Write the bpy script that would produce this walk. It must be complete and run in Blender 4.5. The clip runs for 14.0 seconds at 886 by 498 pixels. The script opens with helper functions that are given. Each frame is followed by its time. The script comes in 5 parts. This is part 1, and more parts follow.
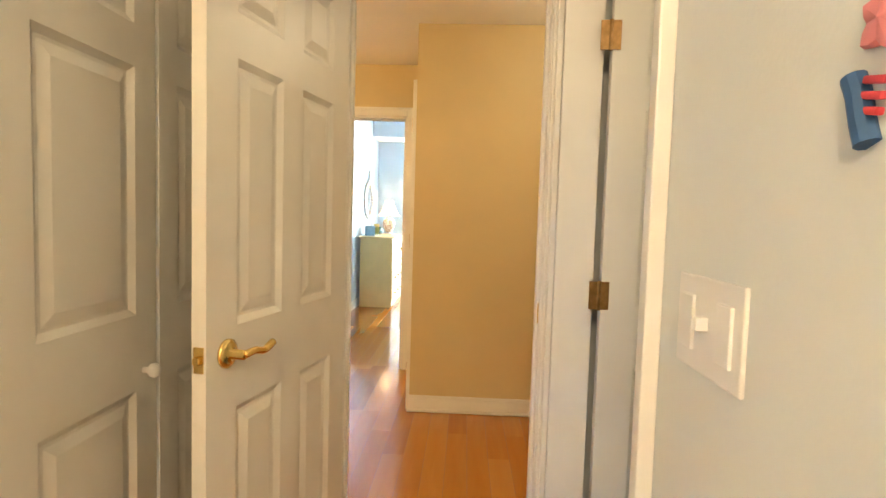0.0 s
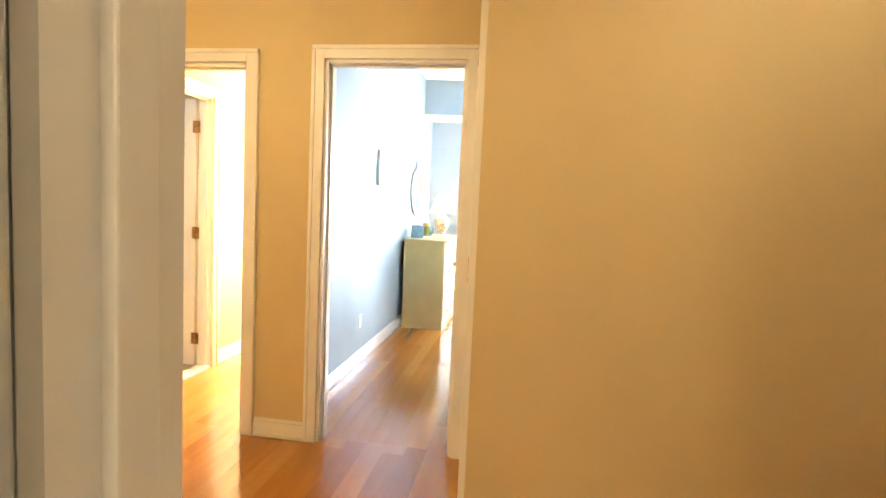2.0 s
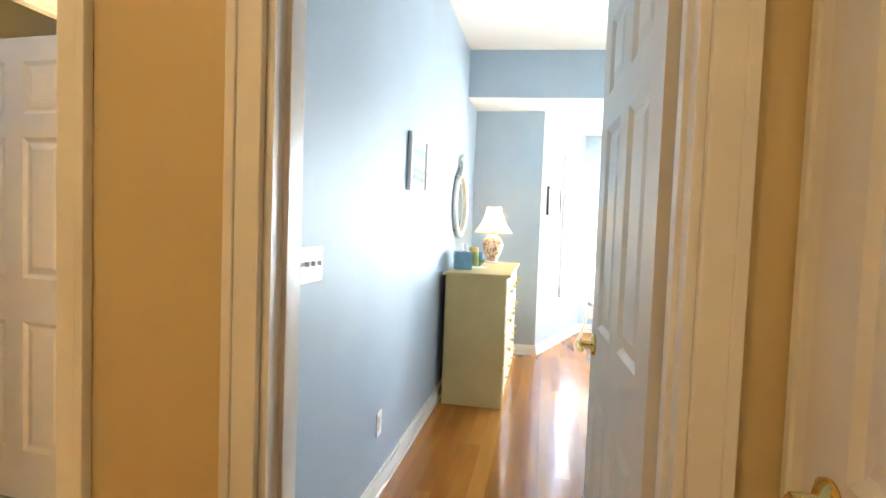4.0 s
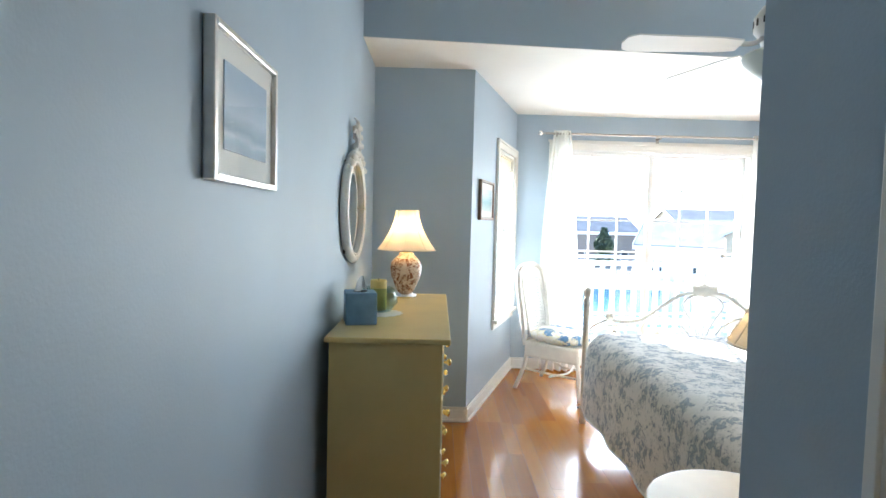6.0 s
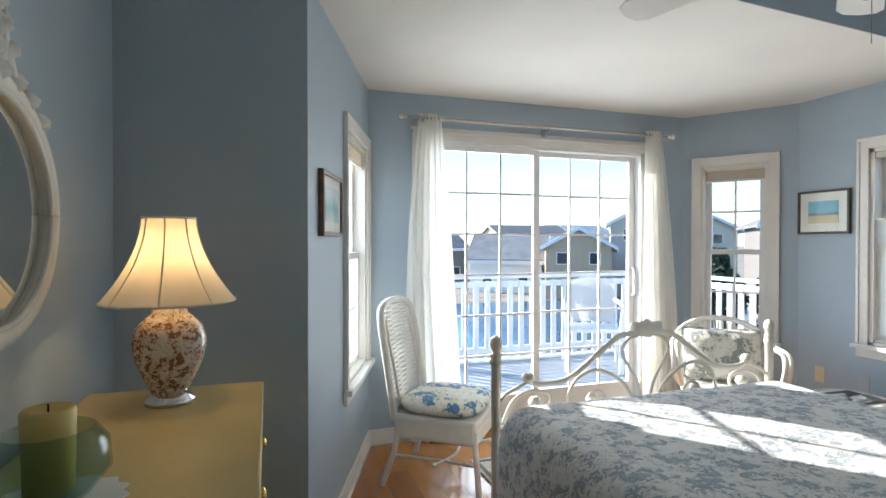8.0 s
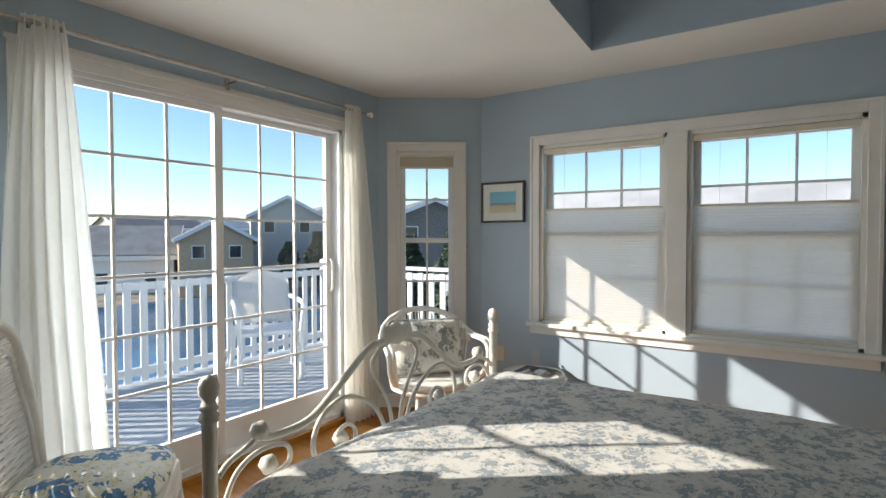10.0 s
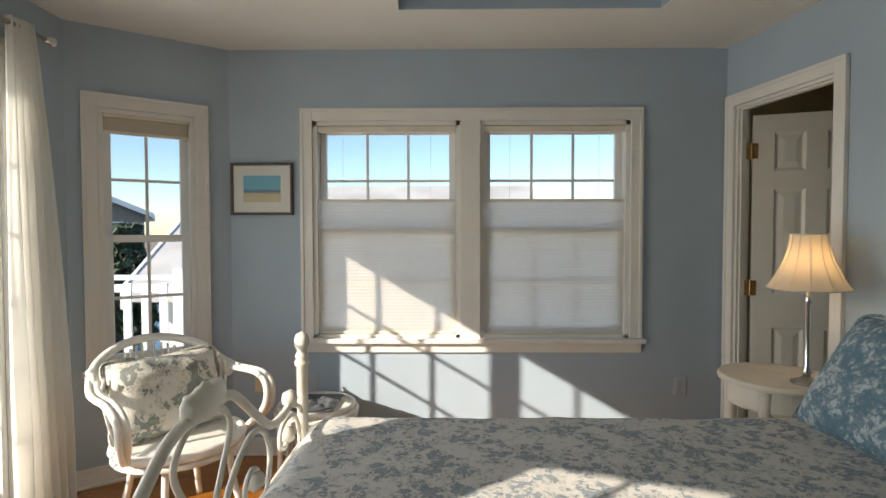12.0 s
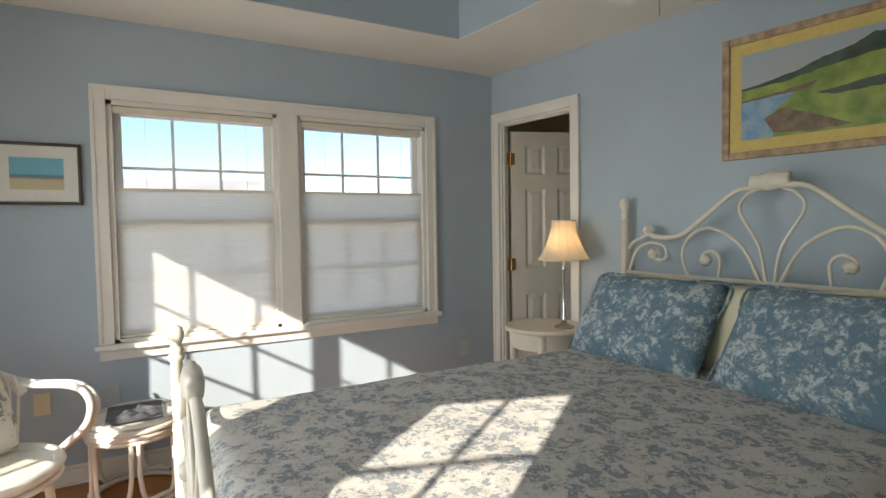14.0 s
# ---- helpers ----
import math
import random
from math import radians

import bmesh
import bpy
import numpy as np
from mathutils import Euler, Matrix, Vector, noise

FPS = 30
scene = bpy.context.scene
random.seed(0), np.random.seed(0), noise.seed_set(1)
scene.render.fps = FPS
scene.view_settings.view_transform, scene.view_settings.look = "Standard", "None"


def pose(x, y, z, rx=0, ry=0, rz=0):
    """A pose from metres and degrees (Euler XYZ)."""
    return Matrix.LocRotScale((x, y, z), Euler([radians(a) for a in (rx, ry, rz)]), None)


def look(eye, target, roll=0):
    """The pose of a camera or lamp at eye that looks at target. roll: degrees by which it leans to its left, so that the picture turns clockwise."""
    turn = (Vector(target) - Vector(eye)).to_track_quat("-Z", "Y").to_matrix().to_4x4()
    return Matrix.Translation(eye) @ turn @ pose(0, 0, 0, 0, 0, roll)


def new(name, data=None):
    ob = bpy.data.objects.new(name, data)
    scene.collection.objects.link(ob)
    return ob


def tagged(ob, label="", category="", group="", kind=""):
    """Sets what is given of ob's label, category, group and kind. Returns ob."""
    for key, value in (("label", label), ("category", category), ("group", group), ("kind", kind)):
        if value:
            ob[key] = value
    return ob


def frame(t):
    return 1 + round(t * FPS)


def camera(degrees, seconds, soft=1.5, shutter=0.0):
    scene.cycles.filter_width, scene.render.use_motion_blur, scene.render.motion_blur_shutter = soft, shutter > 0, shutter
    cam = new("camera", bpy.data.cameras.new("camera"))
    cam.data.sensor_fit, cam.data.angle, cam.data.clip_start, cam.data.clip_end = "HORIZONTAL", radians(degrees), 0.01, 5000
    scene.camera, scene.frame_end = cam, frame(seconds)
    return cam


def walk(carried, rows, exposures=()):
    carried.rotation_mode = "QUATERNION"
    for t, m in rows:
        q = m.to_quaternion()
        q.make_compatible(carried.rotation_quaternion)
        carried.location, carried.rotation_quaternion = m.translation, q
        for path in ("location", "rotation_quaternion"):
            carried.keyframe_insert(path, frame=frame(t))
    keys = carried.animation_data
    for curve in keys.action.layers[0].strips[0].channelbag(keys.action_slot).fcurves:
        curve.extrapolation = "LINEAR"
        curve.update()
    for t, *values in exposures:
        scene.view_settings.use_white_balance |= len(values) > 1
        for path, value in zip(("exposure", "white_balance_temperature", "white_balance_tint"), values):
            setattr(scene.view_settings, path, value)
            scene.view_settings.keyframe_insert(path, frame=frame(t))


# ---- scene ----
cam = camera(79.5, 14.0)
PATH = [
    (0, (1.445, -4.157, 1.249), (1.363, -2.163, 1.125), 1.7),
    (0.5, (1.41, -3.861, 1.255), (1.313, -1.868, 1.12), 2.5),
    (1, (1.38, -3.485, 1.276), (1.198, -1.502, 1.091), 2.2),
    (1.5, (1.339, -3.058, 1.289), (1.154, -1.075, 1.101), 2.0),
    (2, (1.266, -2.586, 1.293), (0.976, -0.613, 1.137), 2.6),
    (2.5, (1.152, -2.164, 1.287), (0.785, -0.201, 1.164), 2.7),
    (3, (1.05, -1.708, 1.276), (0.617, 0.242, 1.171), 2.9),
    (3.2, (0.989, -1.524, 1.272), (0.543, 0.424, 1.175), 3.0),
    (5.3, (0.462, 0.306, 1.363), (0.342, 2.299, 1.258), 1.4),
    (5.5, (0.457, 0.474, 1.377), (0.372, 2.469, 1.272), 1.8),
    (6, (0.452, 0.897, 1.385), (0.471, 2.895, 1.285), 1.5),
    (6.5, (0.464, 1.287, 1.397), (0.581, 3.281, 1.297), 0.7),
    (7, (0.503, 1.677, 1.394), (0.728, 3.663, 1.319), 0.5),
    (7.2, (0.515, 1.821, 1.389), (0.793, 3.8, 1.329), 0.4),
    (9.3, (0.531, 3.04, 1.367), (1.89, 4.507, 1.36), -0.2),
    (9.5, (0.553, 3.097, 1.359), (2.01, 4.467, 1.344), -0.1),
    (10, (0.652, 3.22, 1.348), (2.306, 4.342, 1.297), -0.1),
    (10.5, (0.85, 3.388, 1.31), (2.649, 4.26, 1.253), 0.1),
    (11, (1.002, 3.578, 1.315), (2.906, 4.189, 1.241), -0.2),
    (11.5, (1.073, 3.785, 1.315), (3.045, 4.114, 1.241), -0.3),
    (12, (1.112, 4.02, 1.342), (3.111, 4.04, 1.279), -0.1),
    (12.5, (1.079, 4.265, 1.33), (3.056, 3.962, 1.297), -0.3),
    (13, (1.036, 4.483, 1.334), (2.943, 3.879, 1.296), -0.7),
    (13.5, (1.01, 4.607, 1.319), (2.836, 3.792, 1.269), -1.0),
    (14, (0.967, 4.662, 1.302), (2.713, 3.69, 1.221), -0.9),
]
walk(cam, [(t, look(eye, target, roll)) for t, eye, target, roll in PATH],
     [(0, 5.0, 6300, 10), (2, 5.1, 6200, 10), (3, 4.85, 6200, 10), (3.6, 4.5, 6200, 10), (5.3, 3.65, 6200, 10), (5.5, 3.45, 6200, 10), (6.5, 2.25, 6200, 10), (7, 1.95, 6200, 10), (9.5, 0.72, 6700, 10), (11, 0.6, 7000, 11), (12, 0.62, 7300, 12), (14, 0.9, 7300, 12)])


# ---------- light ----------
SUN_DIR = Vector((-0.56, 0.733, 0.43)).normalized()
world = bpy.data.worlds.new("sky")
scene.world = world
world.use_nodes = True
wn = world.node_tree
sky = wn.nodes.new("ShaderNodeTexSky")
sky.sky_type, sky.sun_disc = "NISHITA", False
sky.sun_elevation = math.asin(SUN_DIR.z)
sky.sun_rotation = math.atan2(SUN_DIR.x, SUN_DIR.y)
sky.air_density, sky.dust_density, sky.ozone_density = 1.0, 0.05, 3.0
tint = wn.nodes.new("ShaderNodeMix")
tint.data_type, tint.blend_type = "RGBA", "MULTIPLY"
tint.inputs["Factor"].default_value = 1.0
tint.inputs["B"].default_value = (0.88, 0.97, 1.05, 1)
wn.links.new(sky.outputs[0], tint.inputs["A"])
wn.links.new(tint.outputs["Result"], wn.nodes["Background"].inputs[0])
wn.nodes["Background"].inputs[1].default_value = 0.14


def lamp(name, kind, m, power, color, **more):
    data = bpy.data.lights.new(name, kind)
    data.energy, data.color = power, color
    for key, value in more.items():
        if key == "angle":
            data.angle = value
        elif key == "size":
            data.size = value
        elif key == "size_y":
            data.shape = "RECTANGLE"
            data.size_y = value
        elif key == "spread":
            data.spread = value
        elif key == "radius":
            data.shadow_soft_size = value
    ob = new(name, data)
    ob.matrix_world = m
    return ob


lamp("sun", "SUN", look(SUN_DIR * 20, (0, 0, 0)), 5.0, (1.0, 0.95, 0.88), angle=radians(0.53))
DAY = (0.93, 0.97, 0.96)
# sky light in the openings
lamp("slider_daylight", "AREA", look((2.5, 6.35, 1.15), (2.5, 0, 0.9)), 15, DAY, size=1.6, size_y=1.9, spread=radians(135))
lamp("side_window_daylight", "AREA", look((0.80, 5.72, 1.3), (3, 4.9, 1.0)), 2.5, DAY, size=0.45, size_y=1.3)
# warm area lamp added out of view for the bright passage end
lamp("passage_fill_lamp", "AREA", look((-0.6, 3.0, 1.4), (-0.6, 0, 1.0)), 9, (1.0, 0.82, 0.46), size=0.8, size_y=1.4)
# unseen warm point lamp added behind the walk's start to fill this room
lamp("start_room_fill_lamp", "POINT", pose(1.2, -5.2, 2.2), 2.2, (1.0, 0.74, 0.44), radius=0.2)
# unseen warm lamps added to light the hall, without fixtures
lamp("hall_unseen_lamp", "POINT", pose(2.1, -1.55, 2.2), 0.33, (1.0, 0.80, 0.50), radius=0.1)
lamp("hall_unseen_lamp", "POINT", pose(-0.1, -1.3, 2.2), 0.85, (1.0, 0.74, 0.40), radius=0.1)
# another unseen lamp, added to brighten the side room and its door
lamp("side_room_unseen_lamp", "POINT", pose(2.5, -3.4, 2.2), 0.34, (1.0, 0.78, 0.48), radius=0.1)
# bulbs of the table lamps
lamp("dresser_bulb", "POINT", pose(0.27, 3.98, 1.33), 0.55, (1.0, 0.66, 0.32), radius=0.03)
lamp("bedside_bulb", "POINT", pose(3.40, 2.48, 1.20), 0.45, (1.0, 0.62, 0.28), radius=0.03)
lamp("bedside_bulb", "POINT", pose(1.42, 2.33, 1.19), 0.3, (1.0, 0.66, 0.32), radius=0.03)


# ---------- materials ----------
def material(name, base, rough=0.6, metal=0.0, vary=0.06, scale=6.0, bump=0.0, bscale=60.0, second=None, extra=None):
    m = bpy.data.materials.new(name)
    m.use_nodes = True
    t = m.node_tree
    b = t.nodes["Principled BSDF"]
    b.inputs["Roughness"].default_value = rough
    b.inputs["Metallic"].default_value = metal
    co = t.nodes.new("ShaderNodeTexCoord")
    n = t.nodes.new("ShaderNodeTexNoise")
    n.inputs["Scale"].default_value, n.inputs["Detail"].default_value = scale, 5
    t.links.new(co.outputs["Object"], n.inputs["Vector"])
    r = t.nodes.new("ShaderNodeValToRGB")
    lo = second or tuple(c * (1 - vary) for c in base)
    hi = tuple(min(1, c * (1 + vary)) for c in base)
    r.color_ramp.elements[0].position, r.color_ramp.elements[1].position = 0.35, 0.65
    r.color_ramp.elements[0].color, r.color_ramp.elements[1].color = (*lo, 1), (*hi, 1)
    t.links.new(n.outputs["Fac"], r.inputs["Fac"])
    t.links.new(r.outputs["Color"], b.inputs["Base Color"])
    if bump:
        n2 = t.nodes.new("ShaderNodeTexNoise")
        n2.inputs["Scale"].default_value, n2.inputs["Detail"].default_value = bscale, 4
        t.links.new(co.outputs["Object"], n2.inputs["Vector"])
        bp = t.nodes.new("ShaderNodeBump")
        bp.inputs["Strength"].default_value, bp.inputs["Distance"].default_value = bump, 0.004
        t.links.new(n2.outputs["Fac"], bp.inputs["Height"])
        t.links.new(bp.outputs["Normal"], b.inputs["Normal"])
    return m


def ramp(t, fac, stops, constant=False):
    r = t.nodes.new("ShaderNodeValToRGB")
    if constant:
        r.color_ramp.interpolation = "CONSTANT"
    while len(r.color_ramp.elements) < len(stops):
        r.color_ramp.elements.new(0.5)
    for e, (p, c) in zip(r.color_ramp.elements, stops):
        e.position, e.color = p, (*c, 1)
    t.links.new(fac, r.inputs["Fac"])
    return r.outputs["Color"]


BLUE = material("blue_wall_paint", (0.41, 0.50, 0.575), 0.55, vary=0.03, scale=2.0, bump=0.12, bscale=140)
BEIGE = material("beige_wall_paint", (0.62, 0.49, 0.26), 0.6, vary=0.03, scale=2.0, bump=0.12, bscale=140)
CREAM = material("pale_wall_paint", (0.70, 0.72, 0.70), 0.6, vary=0.03, scale=2.0, bump=0.1, bscale=140)
CEIL = material("ceiling_paint", (0.80, 0.78, 0.73), 0.8, vary=0.03, scale=1.5, bump=0.2, bscale=90)
TRIM = material("white_trim_paint", (0.80, 0.78, 0.73), 0.35, vary=0.03, scale=5, bump=0.05, bscale=50)
DOORPAINT = material("white_door_paint", (0.74, 0.71, 0.64), 0.35, vary=0.03, scale=4, bump=0.06, bscale=70)
VINYL = material("white_vinyl", (0.82, 0.82, 0.80), 0.3, vary=0.02, scale=4)
BRASS = material("polished_brass", (0.80, 0.56, 0.18), 0.22, 1.0, vary=0.12, scale=30)
OLDBRASS = material("aged_brass", (0.42, 0.25, 0.10), 0.35, 1.0, vary=0.2, scale=40)
PEWTER = material("brushed_pewter", (0.42, 0.39, 0.35), 0.35, 1.0, vary=0.1, scale=40)
SILVER = material("silver_frame", (0.68, 0.66, 0.62), 0.3, 1.0, vary=0.08, scale=30)
CHROME = material("chrome", (0.8, 0.8, 0.8), 0.12, 1.0, vary=0.03)
YELLOW = material("yellow_dresser_paint", (0.60, 0.47, 0.20), 0.38, vary=0.05, scale=5, bump=0.06, bscale=80)
PALEYEL = material("pale_yellow_front_paint", (0.74, 0.68, 0.48), 0.38, vary=0.05, scale=5)
IRON = material("cream_painted_iron", (0.72, 0.68, 0.59), 0.4, vary=0.07, scale=12, bump=0.15, bscale=60)
WICKERPAINT = material("white_rattan_paint", (0.78, 0.76, 0.70), 0.45, vary=0.06, scale=12, bump=0.2, bscale=60)
TABLEPAINT = material("cream_table_paint", (0.76, 0.71, 0.60), 0.4, vary=0.06, scale=8)
PLASTIC = material("white_plastic", (0.82, 0.80, 0.76), 0.35, vary=0.02)
PLATEGREY = material("blue_grey_plastic", (0.50, 0.54, 0.58), 0.4, vary=0.02)
IVORY = material("ivory_plastic", (0.72, 0.64, 0.46), 0.35, vary=0.02)
# near-black: shade inside slots and vents put into colour; also the wick
DARK = material("opening_shade_and_wick_black", (0.02, 0.02, 0.02), 0.8, vary=0.2)
DARKWOOD = material("dark_frame_wood", (0.06, 0.045, 0.035), 0.35, vary=0.3, scale=20)
BROWNFRAME = material("brown_frame_wood", (0.16, 0.085, 0.04), 0.4, vary=0.3, scale=20)
MAT = material("picture_mat_board", (0.80, 0.79, 0.74), 0.9, vary=0.02)
YMAT = material("yellow_linen_liner", (0.70, 0.55, 0.20), 0.85, vary=0.05, scale=40)
DRIFT = material("driftwood_frame", (0.42, 0.30, 0.20), 0.7, vary=0.3, scale=25, bump=0.3)
TISSUE = material("blue_tissue_box_ceramic", (0.17, 0.30, 0.42), 0.45, vary=0.1, scale=20, bump=0.2)
PAPER = material("white_tissue_paper", (0.85, 0.85, 0.85), 0.9, vary=0.02)
CANDLE = material("yellow_candle_wax", (0.78, 0.55, 0.16), 0.5, vary=0.06)
TILE = material("beige_floor_tile", (0.52, 0.40, 0.26), 0.4, vary=0.12, scale=6)
MIRROR = material("mirror_silver", (0.9, 0.92, 0.92), 0.02, 1.0, vary=0.0)
SIDING = material("white_siding", (0.78, 0.78, 0.76), 0.6, vary=0.05)
DECKM = material("grey_deck_boards", (0.42, 0.45, 0.46), 0.6, vary=0.12, scale=9, bump=0.2)
WATER = material("canal_water", (0.05, 0.14, 0.24), 0.12, vary=0.3, scale=0.8, bump=0.6, bscale=2)
GROUND = material("sandy_ground", (0.26, 0.23, 0.18), 0.9, vary=0.3, scale=0.5)
TREELEAF = material("evergreen_leaves", (0.05, 0.075, 0.04), 0.7, vary=0.4, scale=3)
BARK = material("tree_bark", (0.10, 0.075, 0.05), 0.9, vary=0.3, scale=10)
CLUTTER = material("dark_grey_cloth", (0.10, 0.11, 0.12), 0.8, vary=0.3, scale=12)
SCREEN = material("pile_rug_ivory", (0.62, 0.58, 0.46), 0.95, vary=0.15, scale=30, bump=0.5, bscale=200)


def wood_floor():
    m = material("honey_oak_boards", (0.46, 0.19, 0.055), 0.16)
    t = m.node_tree
    b = t.nodes["Principled BSDF"]
    co = t.nodes.new("ShaderNodeTexCoord")
    mp = t.nodes.new("ShaderNodeMapping")
    mp.inputs["Scale"].default_value = (14, 1.2, 14)
    t.links.new(co.outputs["Object"], mp.inputs["Vector"])
    n = t.nodes.new("ShaderNodeTexNoise")
    n.inputs["Scale"].default_value, n.inputs["Detail"].default_value, n.inputs["Distortion"].default_value = 1.6, 6, 0.6
    t.links.new(mp.outputs[0], n.inputs["Vector"])
    oi = t.nodes.new("ShaderNodeObjectInfo")
    add = t.nodes.new("ShaderNodeMath")
    add.operation = "MULTIPLY_ADD"
    add.inputs[1].default_value = 0.5
    t.links.new(oi.outputs["Random"], add.inputs[0])
    sub = t.nodes.new("ShaderNodeMath")
    sub.operation = "MULTIPLY"
    sub.inputs[1].default_value = 0.5
    t.links.new(n.outputs["Fac"], sub.inputs[0])
    t.links.new(sub.outputs[0], add.inputs[2])
    col = ramp(t, add.outputs[0], [(0.1, (0.28, 0.095, 0.012)), (0.45, (0.41, 0.155, 0.020)), (0.8, (0.50, 0.22, 0.040))])
    t.links.new(col, b.inputs["Base Color"])
    b.inputs["Coat Weight"].default_value, b.inputs["Coat Roughness"].default_value = 0.2, 0.08
    return m


OAK = wood_floor()


def floral(name, ground, flower, leaf, scale):
    """Printed cotton: clustered blossoms and leaves over a pale ground."""
    m = material(name, ground, 0.9, bump=0.5, bscale=28)
    t = m.node_tree
    b = t.nodes["Principled BSDF"]
    co = t.nodes.new("ShaderNodeTexCoord")
    warp = t.nodes.new("ShaderNodeTexNoise")
    warp.inputs["Scale"].default_value, warp.inputs["Detail"].default_value = scale * 1.6, 3
    t.links.new(co.outputs["Object"], warp.inputs["Vector"])
    mix = t.nodes.new("ShaderNodeMix")
    mix.data_type = "VECTOR"
    mix.inputs["Factor"].default_value = 0.16
    t.links.new(co.outputs["Object"], mix.inputs["A"])
    t.links.new(warp.outputs["Color"], mix.inputs["B"])
    cells = t.nodes.new("ShaderNodeTexVoronoi")
    cells.inputs["Scale"].default_value = scale
    t.links.new(mix.outputs["Result"], cells.inputs["Vector"])
    petals = t.nodes.new("ShaderNodeTexVoronoi")
    petals.inputs["Scale"].default_value = scale * 3.6
    t.links.new(mix.outputs["Result"], petals.inputs["Vector"])
    fine = t.nodes.new("ShaderNodeTexNoise")
    fine.inputs["Scale"].default_value, fine.inputs["Detail"].default_value = scale * 5, 4
    t.links.new(co.outputs["Object"], fine.inputs["Vector"])

    def math_node(op, a, c):
        node = t.nodes.new("ShaderNodeMath")
        node.operation = op
        for n, v in enumerate((a, c)):
            if isinstance(v, float):
                node.inputs[n].default_value = v
            else:
                t.links.new(v, node.inputs[n])
        return node.outputs[0]

    f = math_node("ADD", cells.outputs["Distance"], math_node("MULTIPLY", petals.outputs["Distance"], 0.45))
    f = math_node("ADD", f, math_node("MULTIPLY", fine.outputs["Fac"], 0.35))
    flowers = ramp(t, f, [(0.55, tuple(c * 1.25 for c in flower)), (0.68, flower), (0.79, tuple(c * 0.9 for c in flower)), (0.83, ground), (0.88, ground), (0.93, leaf), (1.0, ground)])
    t.links.new(flowers, b.inputs["Base Color"])
    return m


SPREAD = floral("floral_quilt_cotton", (0.66, 0.65, 0.61), (0.27, 0.31, 0.34), (0.38, 0.40, 0.39), 15.0)
SHAM = floral("blue_floral_sham_cotton", (0.13, 0.22, 0.28), (0.40, 0.46, 0.48), (0.27, 0.35, 0.39), 16.0)
CUSHION = floral("floral_cushion_cotton", (0.68, 0.66, 0.60), (0.25, 0.27, 0.25), (0.42, 0.42, 0.33), 10.0)
SEATPRINT = floral("blue_yellow_seat_print", (0.78, 0.78, 0.72), (0.10, 0.22, 0.38), (0.60, 0.55, 0.20), 11.0)
GINGER = floral("painted_ginger_jar_glaze", (0.74, 0.64, 0.52), (0.24, 0.10, 0.05), (0.45, 0.24, 0.10), 22.0)
GINGER.node_tree.nodes["Principled BSDF"].inputs["Roughness"].default_value = 0.15


def glass_material(name, tint=(1, 1, 1)):
    """Thin pane: clear with a Fresnel reflection."""
    m = bpy.data.materials.new(name)
    m.use_nodes = True
    t = m.node_tree
    t.nodes.remove(t.nodes["Principled BSDF"])
    out = t.nodes["Material Output"]
    clear, gloss, mix, fr = (t.nodes.new("ShaderNode" + k) for k in ("BsdfTransparent", "BsdfGlossy", "MixShader", "LayerWeight"))
    clear.inputs[0].default_value = (*tint, 1)
    gloss.inputs["Roughness"].default_value = 0.02
    fr.inputs["Blend"].default_value = 0.12
    sc = t.nodes.new("ShaderNodeMath")
    sc.operation, sc.inputs[1].default_value = "MULTIPLY", 0.5
    t.links.new(fr.outputs["Facing"], sc.inputs[0])
    t.links.new(sc.outputs[0], mix.inputs[0])
    t.links.new(clear.outputs[0], mix.inputs[1])
    t.links.new(gloss.outputs[0], mix.inputs[2])
    t.links.new(mix.outputs[0], out.inputs[0])
    return m


GLASS = glass_material("window_glass")
BOWL = glass_material("bowl_glass", (0.76, 0.85, 0.82))


def cloth(name, color, through_share, glow=None):
    """Thin fabric that lets part of the light through."""
    m = bpy.data.materials.new(name)
    m.use_nodes = True
    t = m.node_tree
    t.nodes.remove(t.nodes["Principled BSDF"])
    out = t.nodes["Material Output"]
    d, tr, mix = (t.nodes.new("ShaderNode" + k) for k in ("BsdfDiffuse", "BsdfTranslucent", "MixShader"))
    co, w = t.nodes.new("ShaderNodeTexCoord"), t.nodes.new("ShaderNodeTexNoise")
    w.inputs["Scale"].default_value = 30
    t.links.new(co.outputs["Object"], w.inputs["Vector"])
    col = ramp(t, w.outputs["Fac"], [(0.3, tuple(c * 0.98 for c in color)), (0.7, color)])
    t.links.new(col, d.inputs[0])
    t.links.new(col, tr.inputs[0])
    mix.inputs[0].default_value = through_share
    t.links.new(d.outputs[0], mix.inputs[1])
    t.links.new(tr.outputs[0], mix.inputs[2])
    t.links.new(mix.outputs[0], out.inputs[0])
    return m


SHEER = cloth("sheer_white_voile", (0.94, 0.93, 0.89), 0.6)
SHADECLOTH = cloth("cellular_shade_fabric", (0.86, 0.83, 0.77), 0.5)
BUNCHCLOTH = cloth("beige_shade_fabric", (0.55, 0.47, 0.36), 0.25)
LAMPSHADE = cloth("cream_silk_shade", (0.82, 0.76, 0.64), 0.5)
FROST = material("frosted_fan_glass", (0.55, 0.60, 0.58), 0.35, vary=0.03)


# ---------- mesh helpers ----------
def part(name, bm, mat, parent=None, label="", m=None, smooth=False):
    me = bpy.data.meshes.new(name)
    bm.normal_update()
    bm.to_mesh(me)
    bm.free()
    me.materials.append(mat)
    if smooth:
        for p in me.polygons:
            p.use_smooth = True
    ob = new(name, me)
    if parent:
        ob.parent = parent
    if m is not None:
        ob.matrix_local = m
    if label:
        ob["label"] = label
    return ob


